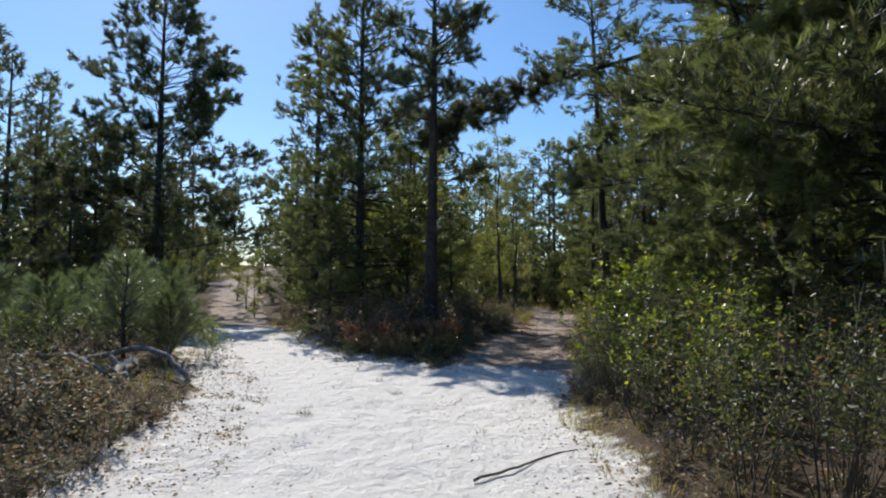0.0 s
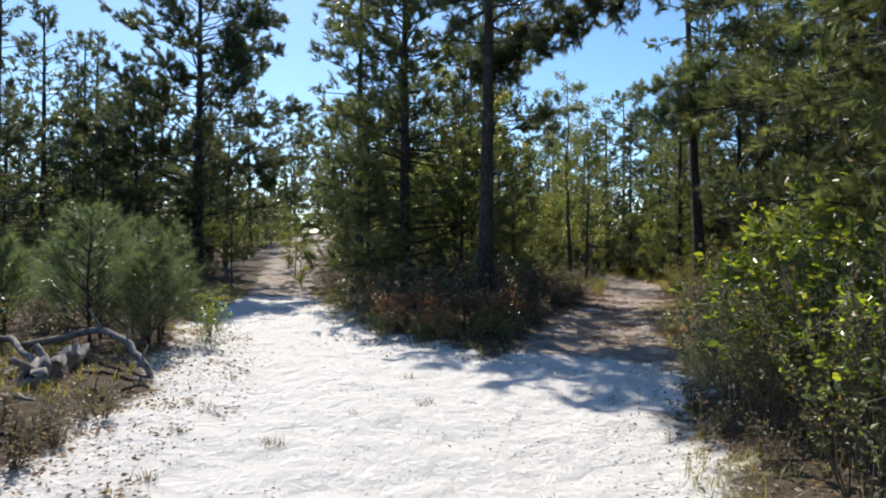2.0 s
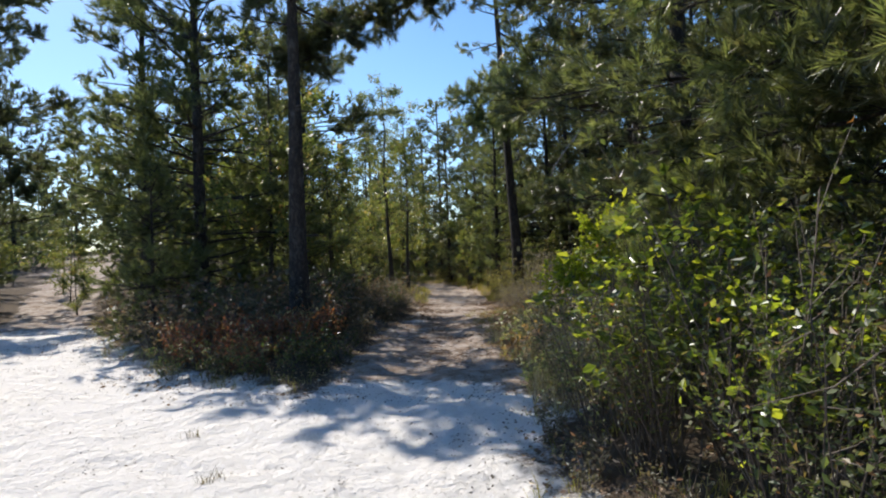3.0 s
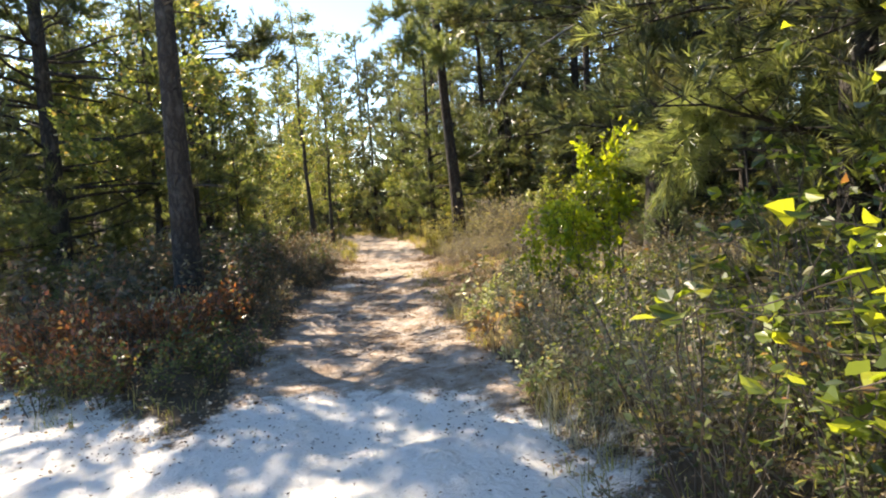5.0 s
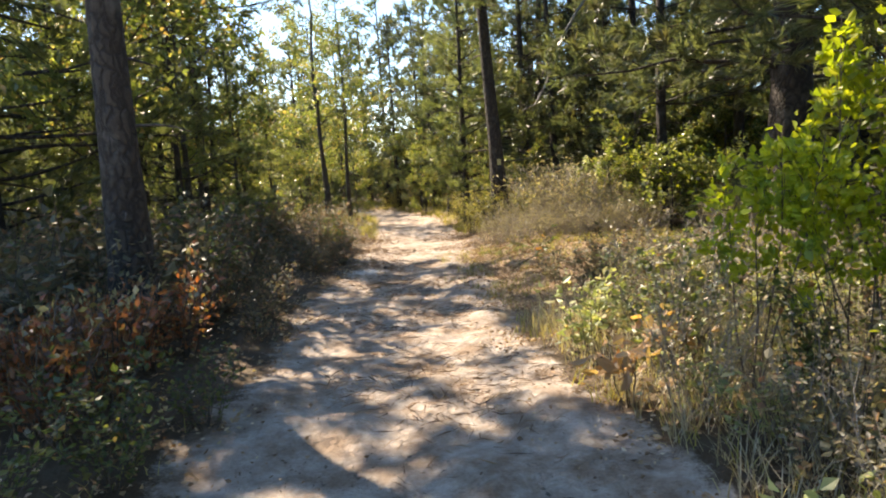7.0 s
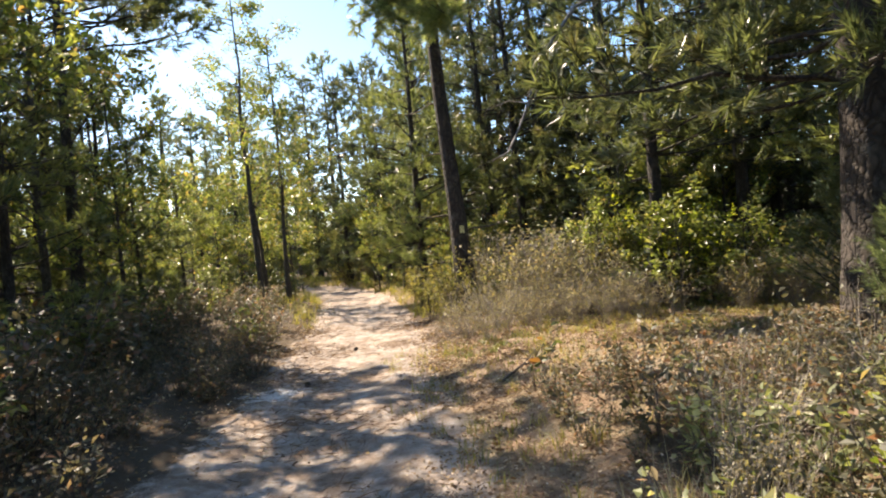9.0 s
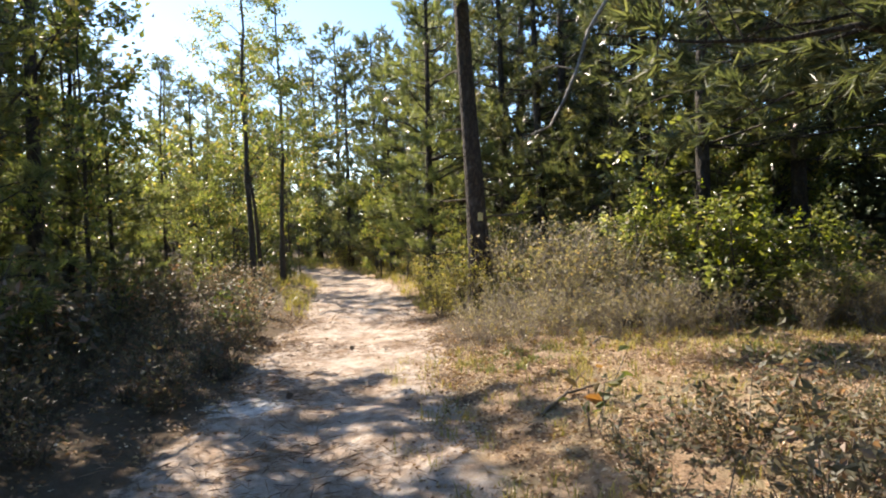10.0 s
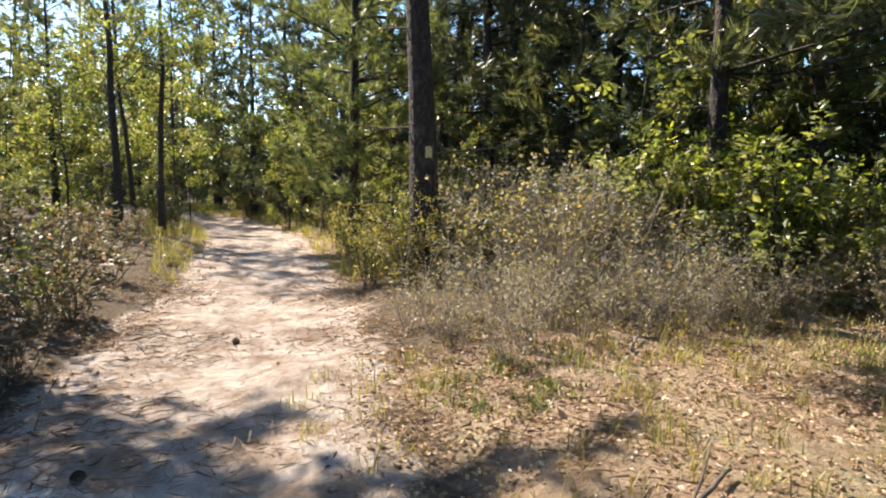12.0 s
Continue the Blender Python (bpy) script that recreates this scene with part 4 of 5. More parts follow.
HEATH = [shrub(60 + i, "huckleberry_bush", "low dark huckleberry bush with small leaves", 0.62 + 0.1 * i, 0.48, 10, 350, 0.060, HEATH_LEAF, TWIG, 0.62, 0.12, twigs=2, thick=0.005) for i in range(3)]
GREEN = [shrub(70 + i, "leafy_shrub", "leafy green shrub with some turning leaves", 1.0 + 0.15 * i, 0.62, 12, 420, 0.080, SHRUB_LEAF, TWIG, 0.62, 0.15, twigs=2) for i in range(3)]
CLUMP = [shrub(110 + i, "weed_clump", "low grey-brown clump of weeds with small dark leaves", 0.34 + 0.06 * i, 0.30, 12, 230, 0.038, HEATH_LEAF, TWIG, 0.5, 0.1, twigs=1, thick=0.003) for i in range(2)]
GLOSSY = [shrub(115 + i, "glossy_shrub", "dense dark shrub with small glossy leaves and bare twigs", 1.15 + 0.2 * i, 0.55, 16, 900, 0.040, SHRUB_LEAF, TWIG, 0.55, 0.25, twigs=4, thick=0.006) for i in range(2)]
LOWLEAF = [shrub(120 + i, "low_leafy_shrub", "low shrub with pale glossy green leaves beside the trail", 0.46 + 0.1 * i, 0.34, 11, 260, 0.055, PALE_LEAF, TWIG, 0.62, 0.12, twigs=3, thick=0.004) for i in range(2)]
RED = [shrub(80 + i, "red_shrub", "low shrub with reddish-brown autumn leaves", 0.62 + 0.08 * i, 0.45, 14, 520, 0.052, RED_LEAF, TWIG, 0.62, 0.12, twigs=2, flat=False) for i in range(2)]
DRY = [shrub(85 + i, "dry_brush", "thicket of dry grey-brown twigs with few leaves", 1.05 + 0.15 * i, 0.60, 26, 520, 0.048, DRY_LEAF, STRAW_STEM, 0.6, 0.25, 1.0, 4, 0.005) for i in range(2)]
BRIGHT = [shrub(90 + i, "sunlit_shrub", "upright shrub with glowing yellow-green leaves", 1.45 + 0.25 * i, 0.50, 11, 600, 0.074, BRIGHT_LEAF, TWIG, 0.78, 0.45, 1.0, 5, fine=True, rosette=True) for i in range(2)]
SPIRE = [shrub(92 + i, "bright_sapling", "young oak shoot with glowing yellow-green leaves", 1.5 + 0.3 * i, 0.17, 5, 1050, 0.056, GLOW_LEAF, TWIG, 0.78, 0.50, 1.0, 8, fine=True, reach=(0.05, 0.12), short=0.85, flat=False) for i in range(2)]
TAN = shrub(95, "withered_oak_sprout", "low oak sprout with withered orange-tan leaves", 0.50, 0.25, 4, 40, 0.12, TAN_LEAF, TWIG, 0.7, 0.5, fine=True)
SPROUT = shrub(98, "oak_sprout", "knee-high oak sprout with large dull green leaves", 0.50, 0.22, 4, 18, 0.12, SHRUB_LEAF, TWIG, 0.6, 0.35, fine=True)
TANBUSH = shrub(96, "withered_shrub", "shrub with pale tan withered leaves", 1.15, 0.5, 14, 560, 0.065, DRY_LEAF, STRAW_STEM, 0.65, 0.4)
YELLOW = shrub(97, "yellowing_bush", "yellow-green bush at the foot of the blazed pine", 1.0, 0.42, 14, 620, 0.062, GRASS, TWIG, 0.5, 0.12)
SAPS = [sapling(101, 1.5, "young pine with long green needles"), sapling(102, 1.1, "small young pine with long green needles")]

USED = set()


def set_plant(src, x, y, size=1.0, group="undergrowth", turn=None):
    turn = rng_w.uniform(0, 360) if turn is None else turn
    m = place(x, y, turn, size, (0, 0), 0.02)
    if src.name not in USED:
        USED.add(src.name)
        src.matrix_basis = m
        src["group"] = group
        return src
    ob = copy_thing(src, Matrix.Identity(4))
    ob.matrix_basis = m
    return ob


def scatter(kinds, box, count, seed, keep=0.45, size=(0.8, 1.2), inside=None, apart=0.34, group="undergrowth"):
    """Plants at random in a box of the plan, off the trails and apart from each other."""
    rng = np.random.default_rng(seed)
    put, tries = [], 0
    while len(put) < count and tries < count * 40:
        tries += 1
        x, y = rng.uniform(box[0], box[1]), rng.uniform(box[2], box[3])
        if -6.0 < x < -3.2 and 7.0 < y < 9.7 and size[1] > 0.7:
            continue
        if open_gap(x, y) < keep or (inside and not inside(x, y)):
            continue
        if any((x - a) ** 2 + (y - b) ** 2 < apart ** 2 for a, b in put):
            continue
        put.append((x, y))
        set_plant(kinds[int(rng.integers(len(kinds)))], x, y, rng.uniform(*size), group)


# island between the two ways
ISLAND = lambda x, y: line_gap(x, y, [[(-1.2, 12.6, 0.9), (-1.0, 15, 1.4), (-1.5, 18, 2.2), (-2.0, 22, 2.5)]]) < 0
scatter(RED, (-2.4, 0.5, 11.3, 14.0), 22, 201, 0.25, (0.8, 1.15), ISLAND, 0.30, "shrubs at the fork")
scatter(HEATH, (-4, 1.5, 11.4, 22), 46, 202, 0.30, (1.2, 1.75), ISLAND, 0.34, "shrubs at the fork")
scatter(GREEN, (-4, 1.5, 12.6, 22), 14, 203, 0.55, (0.8, 1.1), ISLAND, 0.7, "shrubs at the fork")
for x, y, s in [(-0.35, 11.65, 0.5), (-0.8, 11.75, 0.55), (0.0, 11.95, 0.5), (-1.3, 11.95, 0.55), (-0.1, 12.35, 0.6), (-1.8, 12.2, 0.5), (0.35, 12.6, 0.5)]:
    set_plant(GREEN[0], x, y, s, "shrubs at the fork")
# left of the trail, on towards the oaks
scatter(HEATH, (-7, 4, 14.5, 32), 34, 204, 0.30, (0.9, 1.4), lambda x, y: x < (-0.6 if y < 19 else 0.3 if y < 21.5 else 0.85 + (y - 14) * 0.26), 0.36, "heath beside the trail")
scatter(GREEN, (-7, 4, 18.5, 34), 30, 205, 0.35, (0.7, 1.15), lambda x, y: x < (-0.8 if y < 21 else 1.2 + (y - 14) * 0.26), 0.7, "heath beside the trail")
scatter(HEATH, (-3.5, 3.2, 15, 28), 50, 221, 0.25, (1.0, 1.35), lambda x, y: x < (-0.5 if y < 19 else 0.5 if y < 21.5 else 1.75 + (y - 14) * 0.26), 0.30, "heath beside the trail")
# low dark plants, added to stand in for deep shade on the bare floor
scatter(HEATH, (-2.5, 2.6, 15.0, 21.5), 34, 224, 0.35, (0.45, 0.7), lambda x, y: x > -1.2 and x < 1.75 + (y - 14) * 0.26, 0.42, "heath beside the trail")
scatter(CLUMP, (-2.5, 2.6, 14.3, 22.5), 110, 227, 0.10, (1.1, 1.8), lambda x, y: x < 1.6 + (y - 14) * 0.26, 0.27, "heath beside the trail")
# left of the clearing
scatter(GREEN, (-11, -3, 8.5, 22), 34, 206, 0.55, (0.65, 1.05), lambda x, y: x < -3.6 - max(0, y - 9) * 0.42, 0.6, "shrubs left of the clearing")
scatter(HEATH, (-11, -3, 3.5, 22), 14, 207, 0.8, (0.6, 0.95), lambda x, y: x < -3.9 - max(0, y - 9) * 0.42, 0.5, "shrubs left of the clearing")
for i, (x, y, s) in enumerate([(-5.2, 10.0, 1.28), (-4.65, 10.4, 1.25), (-5.7, 10.9, 1.3), (-6.6, 10.2, 1.4), (-5.3, 11.8, 1.25), (-7.4, 12.4, 1.5), (-6.6, 13.2, 1.3), (-8.4, 11.2, 1.6), (-5.0, 11.2, 1.1)]):
    set_plant(SAPS[i % 2], x, y, 0.88 * s, "young pines left of the clearing")
for x, y, s in [(-4.35, 11.3, 0.5), (-4.0, 10.9, 0.4), (-4.7, 12.2, 0.5)]:
    set_plant(BRIGHT[0], x, y, s, "shrubs left of the clearing")
scatter(CLUMP + HEATH[:1], (-6.5, -2.2, 2.5, 9.6), 165, 218, 0.10, (0.6, 1.25), None, 0.22, "weeds left of the clearing")
scatter(DRY + HEATH, (-9.5, -4.4, 9.2, 12.5), 26, 233, 0.5, (0.6, 0.95), None, 0.45, "shrubs left of the clearing")
# right of the clearing and of the trail
for i, (x, y, s) in enumerate([(2.15, 6.5, 0.7), (2.55, 7.3, 1.05), (2.15, 7.3, 0.95), (2.85, 8.9, 0.5), (3.2, 7.7, 1.0), (2.25, 5.4, 0.5), (2.9, 6.4, 0.85), (2.5, 8.0, 0.6), (3.05, 8.5, 0.95), (2.6, 5.9, 0.75)]):
    set_plant(BRIGHT[i % 2], x, y, s, "sunlit shrubs beside the clearing")
scatter(CLUMP, (1.6, 4.0, 2.0, 10.0), 60, 226, 0.10, (0.7, 1.1), None, 0.26, "brush beside the clearing")
scatter(GLOSSY, (2.0, 6.0, 2.5, 8.5), 26, 220, 0.35, (0.8, 1.25), None, 0.42, "brush beside the clearing")
for i, (x, y, s) in enumerate([(2.65, 9.6, 0.45), (2.85, 10.3, 0.42), (3.3, 10.5, 0.5), (3.4, 12.5, 0.45)]):
    set_plant(BRIGHT[i % 2], x, y, s, "sunlit shrubs beside the trail")
set_plant(SPIRE[0], 3.08, 11.55, 0.95, "sunlit shrubs beside the trail")
set_plant(SPIRE[1], 3.62, 11.2, 1.08, "sunlit shrubs beside the trail")
set_plant(SPIRE[0], 3.40, 11.25, 0.85, "sunlit shrubs beside the trail")
scatter(GLOSSY, (1.9, 7, 3, 8.6), 30, 208, 0.45, (0.75, 1.2), lambda x, y: x > 1.9, 0.5, "shrubs beside the clearing")
scatter(LOWLEAF, (2.2, 5.8, 8.9, 14.2), 62, 232, 0.12, (0.7, 1.25), lambda x, y: x > 1.8, 0.34, "low leafy shrubs beside the trail")
scatter(DRY, (2.3, 6, 8.4, 14.4), 44, 209, 0.30, (0.45, 0.85), lambda x, y: x > 1.8, 0.40, "brush beside the trail")
scatter(GREEN, (2.6, 7, 9.5, 15.0), 14, 210, 0.30, (0.5, 0.85), lambda x, y: x > 2, 0.45, "shrubs beside the trail")
scatter(HEATH, (2.4, 6, 9.5, 15.0), 10, 211, 0.28, (0.6, 0.9), lambda x, y: x > 2, 0.4, "shrubs beside the trail")
scatter(DRY, (8.6, 11.6, 18.2, 19.6), 16, 225, -1.0, (0.5, 0.8), None, 0.4, "dry brush behind the side clearing")
for x, y, s in [(8.9, 18.7, 0.7), (9.6, 18.6, 0.75), (10.3, 18.5, 0.7), (10.9, 18.8, 0.8), (9.9, 19.1, 0.9)]:
    set_plant(TANBUSH, x, y, s, "withered shrubs")
set_plant(TAN, 2.62, 11.95, 1.0)
set_plant(TAN, 3.02, 12.0, 1.05)
# round the blazed pine
for x, y, s in [(5.55, 22.0, 1.1), (5.75, 21.7, 0.9), (5.3, 22.6, 0.9), (5.6, 23.4, 1.0), (5.9, 25.0, 0.9), (6.3, 27.0, 0.9)]:
    set_plant(YELLOW, x, y, s, "yellowing bushes by the trail")
scatter(DRY, (4.75, 7.6, 18.4, 20.2), 38, 231, -0.4, (0.45, 0.75), lambda x, y: y > 18.75 - 0.08 * (x - 5), 0.36, "dry brush behind the side clearing")
scatter(DRY, (6.1, 8.2, 19.9, 22.6), 22, 212, 0.25, (0.95, 1.25), None, 0.42, "dry brush behind the side clearing")
scatter(GREEN, (7.8, 13, 19.2, 24), 28, 213, 0.3, (0.9, 1.4), None, 0.6, "green shrubs at the woods' edge")
scatter(GREEN, (6.2, 8.3, 20.2, 22.4), 8, 222, 0.3, (0.85, 1.1), None, 0.5, "green shrubs at the woods' edge")
for x, y, s in [(6.9, 20.9, 1.15), (6.5, 20.5, 1.1), (7.1, 21.5, 1.25), (7.6, 21.1, 1.2), (6.3, 21.4, 1.1), (7.4, 20.4, 1.0), (7.9, 20.7, 1.15), (9.2, 18.9, 0.8)]:
    set_plant(TANBUSH, x, y, s, "withered shrubs")
for x, y, s in [(8.2, 19.9, 0.85), (8.6, 20.2, 1.0), (9.0, 19.7, 0.9), (9.5, 20.1, 1.0), (9.9, 19.4, 0.85), (8.4, 20.9, 1.15)]:
    set_plant(BRIGHT[0], x, y, s * 1.1, "bright shrubs at the woods' edge")
for x, y, s in [(4.05, 16.2, 0.95), (4.45, 15.9, 0.6)]:
    set_plant(SPROUT, x, y, s, "oak sprouts in the side clearing")
for x, y, s in [(7.2, 15.2, 0.8), (7.9, 16.3, 1.0)]:
    set_plant(SAPS[0], x, y, s, "young pines in the side clearing")
# dark kinds, set densely: their colour stands in for shade on this corner
scatter(CLUMP + HEATH[:1], (3.7, 7, 13.2, 16.0), 84, 219, -2.0, (0.60, 1.1), lambda x, y: line_gap(x, y, TRAIL_LINES) > 0.7, 0.32, "low weeds in the side clearing")
scatter(GREEN, (3.0, 9, 30, 46), 28, 214, 0.3, (0.8, 1.3), None, 0.9, "shrubs at the trail's far bend")
scatter([YELLOW], (5.6, 8.5, 26, 40), 26, 215, -0.9, (0.7, 1.1), lambda x, y: line_gap(x, y, TRAIL_LINES) > 0.4, 0.6, "yellowing bushes by the trail")
scatter(GREEN, (6, 15, -2, 19), 28, 216, 0.3, (0.9, 1.4), lambda x, y: x > 6.5, 0.9, "undergrowth in the pines")
scatter(GREEN, (-26, -5, 18, 40), 42, 217, 1.2, (1.0, 1.6), None, 1.1, "undergrowth in the pines")


STRAW_BLADE = leaf_material("dry_straw", [(0.0, (0.10, 0.085, 0.066)), (0.6, (0.21, 0.18, 0.14)), (1.0, (0.33, 0.29, 0.23))], 0.3, 0.7)


# ---- ground litter ----
def stuff_leaves(name, label, pts, size, mat, seed, category, wide=0.6):
    rng = np.random.default_rng(seed)
    pts = np.asarray(pts)
    n = len(pts)
    at = np.stack([pts[:, 0], pts[:, 1], ground_z(pts[:, 0], pts[:, 1]) + rng.uniform(0.004, 0.02, n)], -1)
    ways = np.stack([rng.normal(size=n), rng.normal(size=n), rng.normal(0, 0.12, n)], -1)
    ob = new(name, leaf_mesh(name, at, ways, rng, mat, size, wide, 0.10))
    return tagged(ob, label, category, kind="stuff")


def points_in(box, count, seed, test):
    rng = np.random.default_rng(seed)
    p = np.stack([rng.uniform(box[0], box[1], count), rng.uniform(box[2], box[3], count)], -1)
    keep = test(p[:, 0], p[:, 1], rng.random(count))
    return p[keep]


def blades(name, label, pts, seed, mat, height, count, width=0.006, category="grass"):
    """Tufts of grass: thin bent blades from each point."""
    rng = np.random.default_rng(seed)
    pts = np.asarray(pts)
    n = len(pts)
    a = rng.uniform(0, 2 * math.pi, (n, count))
    out = rng.uniform(0.1, 0.9, (n, count))
    h = height * rng.uniform(0.5, 1.2, (n, count))
    root = np.stack([pts[:, 0, None] + rng.normal(0, 0.035, (n, count)), pts[:, 1, None] + rng.normal(0, 0.035, (n, count)), np.repeat(ground_z(pts[:, 0], pts[:, 1])[:, None] - 0.01, count, 1)], -1)
    d = np.stack([np.cos(a) * out, np.sin(a) * out, np.ones_like(a)], -1)
    d /= np.linalg.norm(d, axis=-1)[..., None]
    side = np.stack([-np.sin(a), np.cos(a), 0 * a], -1) * width / 2
    midp = root + d * h[..., None] * 0.55
    tip = root + d * h[..., None] + np.stack([np.cos(a) * out * h * 0.35, np.sin(a) * out * h * 0.35, -0.2 * h * out], -1)
    v = np.stack([root - side, root + side, midp + side * 0.8, midp - side * 0.8, tip], 2).reshape(-1, 3)
    b = np.arange(n * count)[:, None] * 5
    f3 = np.concatenate([b + np.array([[0, 1, 2]]), b + np.array([[0, 2, 3]]), b + np.array([[3, 2, 4]])])
    return tagged(new(name, mesh_np(name, v, f3, mat)), label, category, kind="stuff")


SCRAP = leaf_material("bark_scraps", [(0.0, (0.07, 0.055, 0.042)), (0.6, (0.16, 0.12, 0.09)), (1.0, (0.33, 0.25, 0.18))], 0.05, 0.8)
stuff_leaves("leaf_litter", "fallen brown leaves and needles along the trail", points_in((-6, 10, 10.5, 32), 44000, 301,
             lambda x, y, r: (np.abs(line_gap(x, y, TRAIL_LINES) - 0.1) < 0.30 + 0.9 * r * r * r)), 0.034, LITTER, 302, "leaves")
stuff_leaves("clearing_litter", "thick litter of tan leaves in the side clearing", points_in((2.2, 11.5, 12.8, 20.5), 70000, 321,
             lambda x, y, r: (line_gap(x, y, STRAW_LINES[:1]) < 0.5) & (line_gap(x, y, TRAIL_LINES) > -0.5 + 0.6 * r)), 0.030, LITTER, 322, "leaves")
def drift(x, y):
    """Where the wind heaps litter: uneven drifts, from 0 to 1."""
    a = np.sin(2.3 * x + 1.1 * y + 1.7 * np.sin(1.3 * y)) * np.sin(1.9 * y - 0.9 * x + 1.4 * np.sin(1.7 * x)) + 0.6 * np.sin(6.1 * x + 2.0 * y) * np.sin(5.3 * y - 3.1 * x)
    return np.clip(a, 0, 1)


stuff_leaves("sand_debris", "dark leaf scraps and bark bits on the sand", points_in((-9, 3, 0, 22), 90000, 303,
             lambda x, y, r: (line_gap(x, y, SAND_LINES) < 0.25) & (r < 0.02 + 0.30 * drift(x, y) ** 2 + 0.55 * soft_step(line_gap(x, y, SAND_LINES), -0.9, 0.1))), 0.030, SCRAP, 304, "leaves", 0.45)
stuff_leaves("edge_litter", "brown leaves and bark heaped along the sand's edge", points_in((-6.5, -1.5, 2, 13), 26000, 361,
             lambda x, y, r: (np.abs(line_gap(x, y, SAND_LINES) + 0.15) < 0.75) & (r < 0.15 + 0.85 * drift(x + 3.0, y))), 0.045, LITTER, 362, "leaves", 0.5)
stuff_leaves("forest_litter", "brown leaf litter under the bushes", points_in((-8, 10, 3, 24), 60000, 305,
             lambda x, y, r: (open_gap(x, y) > -0.1) & (open_gap(x, y) < 1.6)), 0.042, LITTER, 306, "leaves")
NEEDLE_LITTER = leaf_material("fallen_needles", [(0.0, (0.10, 0.055, 0.034)), (0.5, (0.27, 0.155, 0.085)), (1.0, (0.42, 0.28, 0.165))], 0.05, 0.7)
stuff_leaves("needle_litter", "mat of fallen reddish-brown pine needles", points_in((1.0, 11.5, 11.5, 24), 90000, 331,
             lambda x, y, r: (np.minimum(line_gap(x, y, STRAW_LINES[:1]), line_gap(x, y, TRAIL_LINES)) < 0.3) & (r < 0.30 + 0.75 * (np.sin(2.1 * x + 1.3 * y) * np.sin(1.7 * y - 1.1 * x + 0.6)))), 0.14, NEEDLE_LITTER, 332, "needles", 0.06)
stuff_leaves("clearing_leaves", "large pale fallen oak leaves in the side clearing", points_in((3.0, 11.5, 14, 20.5), 1500, 341,
             lambda x, y, r: (line_gap(x, y, STRAW_LINES[:1]) < 0.5) & (line_gap(x, y, TRAIL_LINES) > 0)), 0.07, LITTER, 342, "leaves", 0.5)
blades("clearing_weeds", "patches of low green weeds in the side clearing", points_in((4.2, 11.5, 15.5, 20.2), 2600, 351,
       lambda x, y, r: (line_gap(x, y, STRAW_LINES[:1]) < 0.5) & (np.sin(1.5 * x + 0.7 * y + 0.5) * np.sin(1.9 * y - 0.5 * x) > 0.35 + 0.4 * r)), 352, SHRUB_LEAF, 0.075, 12, 0.013)
blades("straw_grass", "thin yellow-green grass and straw in the side clearing", points_in((3.0, 11.5, 14, 20.5), 900, 307, lambda x, y, r: (line_gap(x, y, STRAW_LINES[:1]) < 0.35) & (r < 0.8)),
       308, GRASS, 0.14, 12)
blades("edge_grass", "dry grass along the edges of the sand", points_in((-11, 3, 0, 24), 5200, 309,
       lambda x, y, r: (line_gap(x, y, SAND_LINES) > -0.12) & (line_gap(x, y, SAND_LINES) < 0.55 + r) & (line_gap(x, y, TRAIL_LINES) > 0.1) & ((x > -1.8) | (y > 12))), 310, GRASS, 0.17, 9)
blades("margin_grass", "thin sunlit grass along the trail's edge", points_in((1.8, 4.6, 9.0, 14.0), 300, 323, lambda x, y, r: (line_gap(x, y, TRAIL_LINES) > 0.0) & (line_gap(x, y, SAND_LINES) > 0.1) & (r < 0.85)), 324, GRASS, 0.17, 8, 0.007)
PALE_STRAW = leaf_material("pale_straw", [(0.0, (0.20, 0.17, 0.12)), (0.6, (0.36, 0.32, 0.24)), (1.0, (0.50, 0.46, 0.36))], 0.35, 0.6)
blades("margin_straw", "pale dry stalks along the trail's edge", points_in((1.9, 5.0, 9.0, 14.0), 1500, 325, lambda x, y, r: (line_gap(x, y, TRAIL_LINES) > 0.1) & (line_gap(x, y, SAND_LINES) > 0.1)), 326, PALE_STRAW, 0.30, 7, 0.006)
blades("brush_foot_grass", "thin grass and straw at the foot of the brush", points_in((5.0, 11.8, 17.9, 20.0), 420, 327, lambda x, y, r: r < 0.9), 328, GRASS, 0.12, 9, 0.007)
blades("sand_tufts", "small dry grass tufts and needle heaps on the sand", [(-0.65, 8.35), (-0.60, 8.42), (-1.55, 7.05), (-1.62, 7.1), (-1.2, 7.9), (-2.1, 6.3), (-2.4, 7.2), (-2.5, 7.9), (0.4, 6.2), (-1.8, 5.6), (-1.0, 9.6), (-2.9, 9.2), (-2.75, 8.0)],
       313, STRAW_BLADE, 0.10, 26, 0.005)
blades("moss_weeds", "yellow-green weeds round the fallen log", points_in((-6.5, -3.2, 7.4, 10.4), 90, 314, lambda x, y, r: line_gap(x, y, SAND_LINES) > 0.2), 315, GRASS, 0.15, 14, 0.008)
blades("dry_weeds", "low grey dry weeds left of the sand", points_in((-8, -2.2, 1.0, 9), 1100, 316, lambda x, y, r: line_gap(x, y, SAND_LINES) > 0.05 + 0.3 * r), 317, STRAW_BLADE, 0.11, 9, 0.006)
blades("far_grass", "sunlit yellow grass at the trail's bend", points_in((3, 10, 23, 46), 1900, 311, lambda x, y, r: (line_gap(x, y, TRAIL_LINES) > 0.0) & (line_gap(x, y, TRAIL_LINES) < 2.6)),
       312, GRASS, 0.34, 10, 0.010)


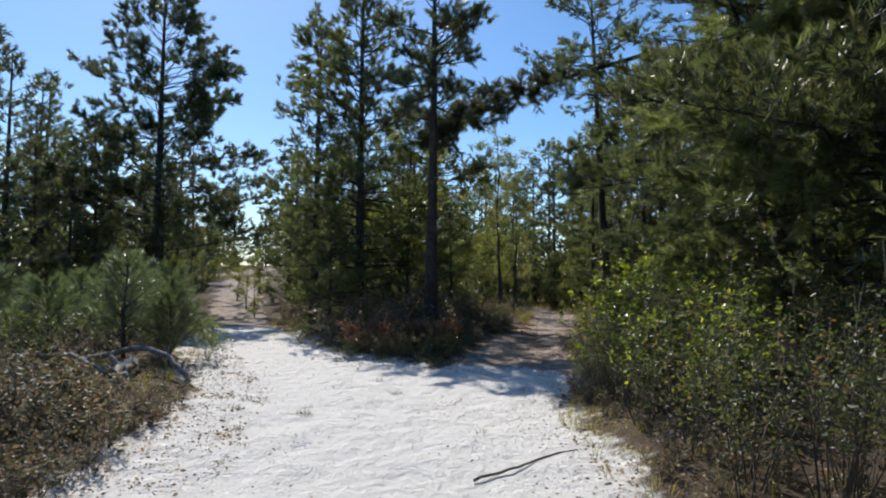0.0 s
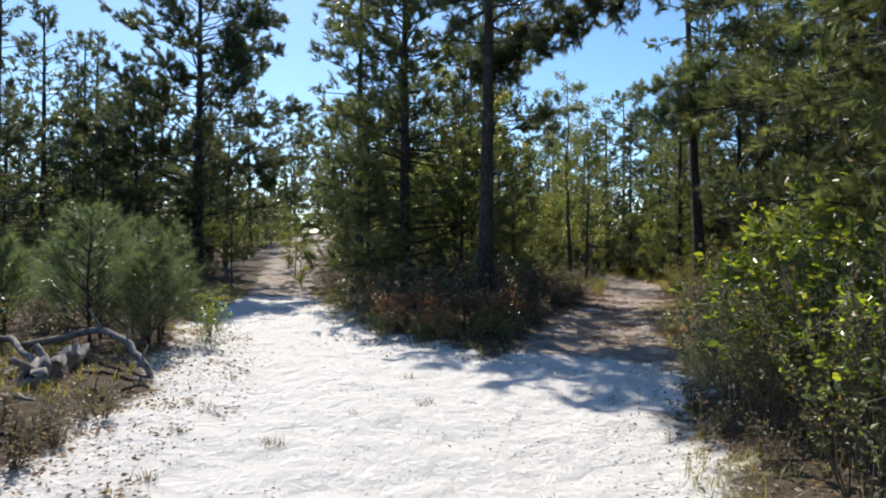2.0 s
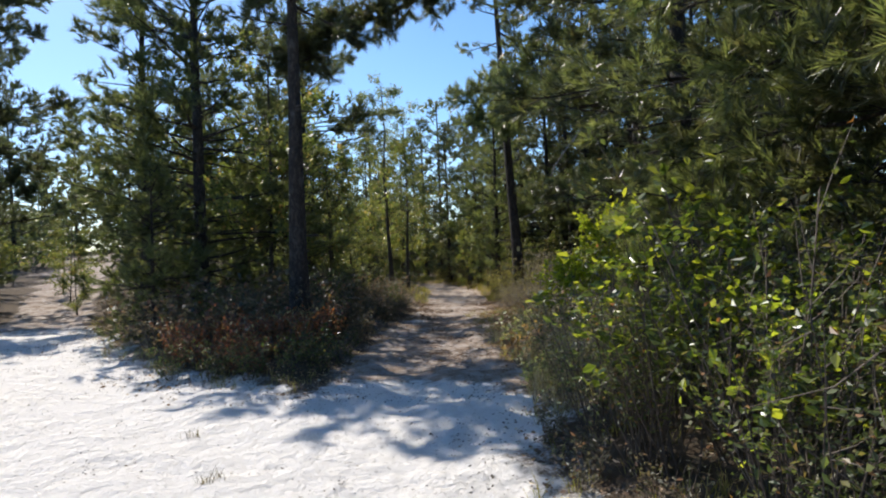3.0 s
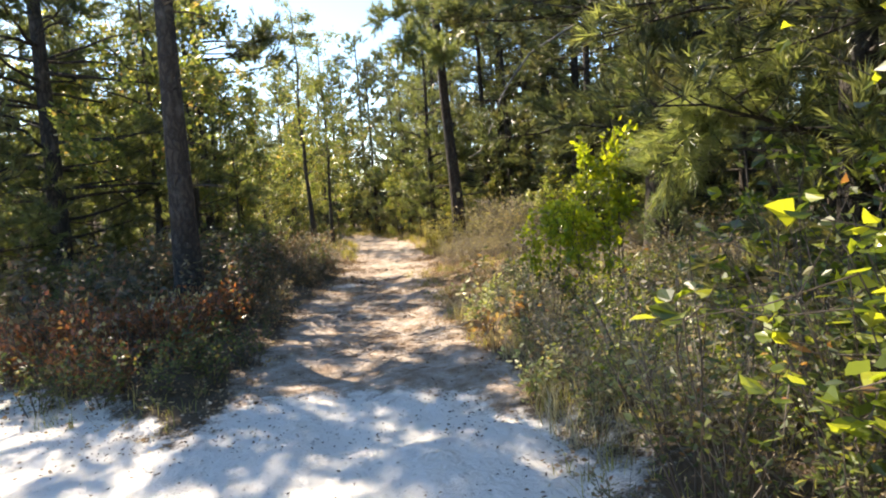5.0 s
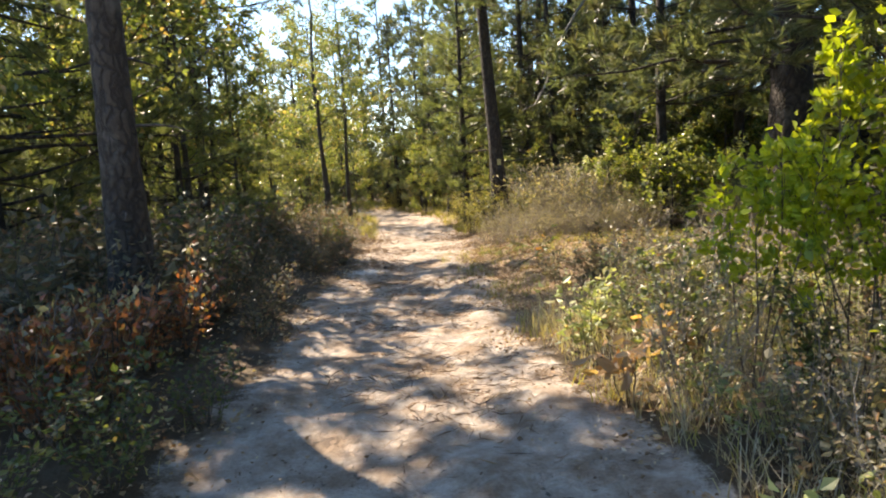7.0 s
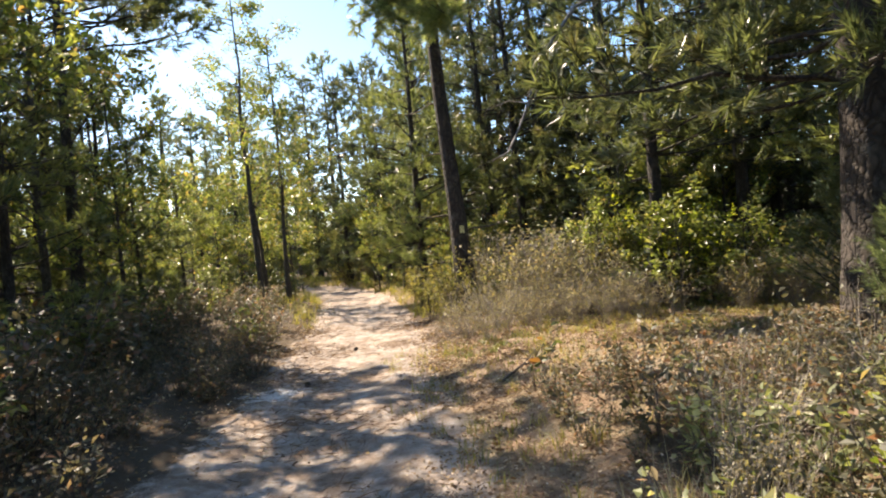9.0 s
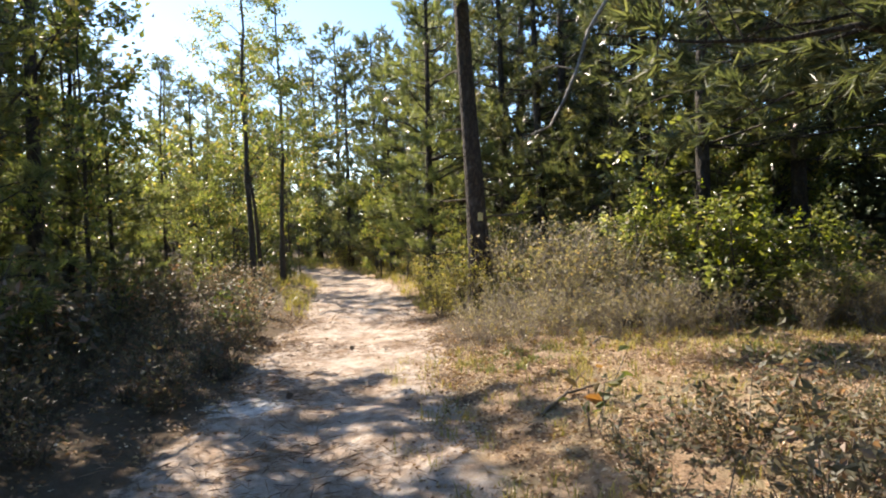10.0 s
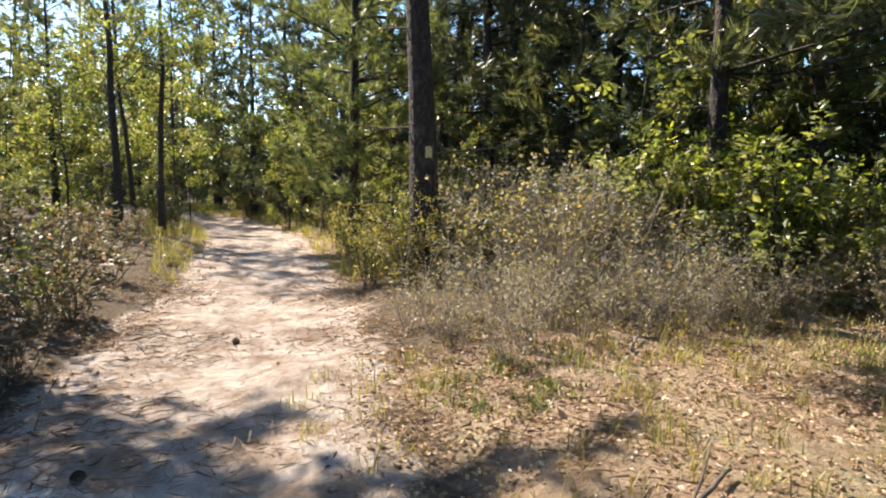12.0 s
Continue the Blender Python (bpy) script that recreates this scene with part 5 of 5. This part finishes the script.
# ---- fallen log and limbs ----
def rod(name, line, r0, r1, mat, label, category, sides=8, forks=(), seed=1, rough=0.0):
    rng = np.random.default_rng(seed)
    pts = np.array([(x, y, float(ground_z(x, y)) + z) for x, y, z in line])
    k = np.linspace(0, 1, len(pts))
    kk = np.linspace(0, 1, 18)
    fine = np.stack([np.interp(kk, k, pts[:, i]) for i in range(3)], -1) + rng.normal(0, r0 * 0.28, (18, 3))
    root = new(name)
    tagged(root, label, category)
    tubes = Tubes()
    tubes.add(fine, r0, r1, sides, 0.0, True)
    if rough:
        tubes.v[0] = tubes.v[0] + rng.normal(0, r0 * rough, tubes.v[0].shape)
    part("stem", tubes.mesh("stem", mat), root)
    for s, d, ln in forks:
        p = np.array([np.interp(s, kk, fine[:, i]) for i in range(3)])
        fork = Tubes()
        fork.add(bent(p, d, ln, rng, 6, 0.05, 0.15), r0 * 0.40, r1 * 0.3, 6, 0.0, True)
        part("side_branch", fork.mesh("side_branch", mat), root)
    return root


rod("fallen_branch", [(-5.9, 9.75, 0.06), (-5.2, 9.55, 0.20), (-4.65, 9.35, 0.33), (-4.1, 9.1, 0.30), (-3.8, 8.95, 0.17), (-3.65, 8.85, 0.0)], 0.046, 0.034, GREY_WOOD,
    "weathered grey arched branch lying at the sand's edge", "branch", forks=[(0.62, (0.1, 0.2, 1), 0.16), (0.80, (0.5, 0, 1), 0.18), (0.45, (-0.5, -0.3, 0.9), 0.30)], seed=3)
rod("fallen_log", [(-4.10, 7.75, 0.05), (-4.22, 8.1, 0.07), (-4.42, 8.6, 0.10), (-4.6, 9.05, 0.10)], 0.115, 0.10, GREY_WOOD, "short rough grey log with a broken end", "log", 12,
    [(0.15, (-0.3, -0.6, 0.5), 0.28), (0.4, (-0.5, 0.0, 0.7), 0.3)], seed=4, rough=0.22)
rod("fallen_stick", [(-6.6, 9.6, 0.10), (-5.6, 9.2, 0.24), (-5.0, 8.7, 0.14), (-4.5, 8.4, 0.04)], 0.045, 0.025, GREY_WOOD, "crooked grey stick in the weeds", "branch", 6, seed=5)
rod("bark_slab", [(-4.6, 7.35, 0.03), (-4.2, 7.25, 0.04), (-3.75, 7.35, 0.02)], 0.05, 0.03, GREY_WOOD, "flat broken piece of grey wood on the ground", "branch", 6, seed=9)
for i, (x, y, a, ln) in enumerate([(-3.9, 8.55, 0.3, 0.5), (-4.7, 8.2, 1.9, 0.6), (-3.6, 7.9, 2.6, 0.35), (-4.9, 7.7, 0.9, 0.5), (-3.3, 6.6, 0.2, 0.3), (-5.3, 8.4, 2.9, 0.7), (-3.5, 8.35, 1.2, 0.3), (-4.4, 6.7, 2.2, 0.4)]):
    dx, dy = 0.5 * ln * math.cos(a), 0.5 * ln * math.sin(a)
    rod("broken_stick", [(x - dx, y - dy, 0.02), (x, y, 0.05), (x + dx, y + dy, 0.025)], 0.022, 0.012, GREY_WOOD if i % 2 else OAK_BARK, "broken grey stick among the weeds", "branch", 6, [(0.6, (0.4, -0.3, 0.6), 0.15)], seed=40 + i, rough=0.15)
rod("sand_stick", [(0.25, 4.75, 0.012), (0.6, 5.0, 0.02), (0.95, 5.35, 0.012), (1.2, 5.5, 0.012)], 0.013, 0.006, TWIG, "thin dark stick lying on the white sand", "branch", 5, seed=6)
rod("trail_stick", [(4.0, 16.75, 0.02), (4.3, 16.95, 0.05), (4.7, 17.1, 0.03)], 0.016, 0.008, TWIG, "short broken stick on the straw", "branch", 6, [(0.5, (0.6, 0.3, 0.3), 0.35)], seed=7)
rod("brush_stick", [(6.05, 18.75, 0.02), (5.8, 18.7, 0.06), (5.6, 18.55, 0.03)], 0.012, 0.006, GREY_WOOD, "grey stick at the foot of the brush", "branch", 6, seed=8)


def pine_cone(x, y, size, turn):
    """A dark fallen cone: rows of stubby scales round a core."""
    rng = np.random.default_rng(int(1000 + 100 * x + y))
    cone = new("pine_cone")
    tagged(cone, "small dark pine cone lying on the trail", "cone")
    v, f = [], []
    for i in range(64):
        k = i / 63
        a = i * 2.4
        r = size * (0.16 + 0.38 * math.sin(math.pi * (0.15 + 0.8 * k)))
        c = np.array((r * math.cos(a), r * math.sin(a), size * k))
        t = np.array((-math.sin(a), math.cos(a), 0)) * size * 0.13
        o = np.array((math.cos(a), math.sin(a), 0.5)) * size * 0.16
        n = len(v)
        v += [tuple(c - t - o), tuple(c + t - o), tuple(c + t * 0.8 + o), tuple(c - t * 0.8 + o), tuple(c + o * 0.2 + (0, 0, -size * 0.10))]
        f += [(n, n + 1, n + 2, n + 3), (n, n + 4, n + 1, n + 1), (n + 2, n + 4, n + 3, n + 3)]
    me = bpy.data.meshes.new("scales")
    me.from_pydata(v, [], [tuple(dict.fromkeys(q)) for q in f])
    me.materials.append(TWIG)
    part("scales", me, cone).name = "scale_body"
    cone.matrix_basis = pose(x, y, float(ground_z(x, y)) + size * 0.42, 80, 0, turn)
    return cone


for x, y, s, t in [(2.45, 18.5, 0.045, 20), (3.4, 20.6, 0.05, 60)]:
    pine_cone(x, y, s, t)
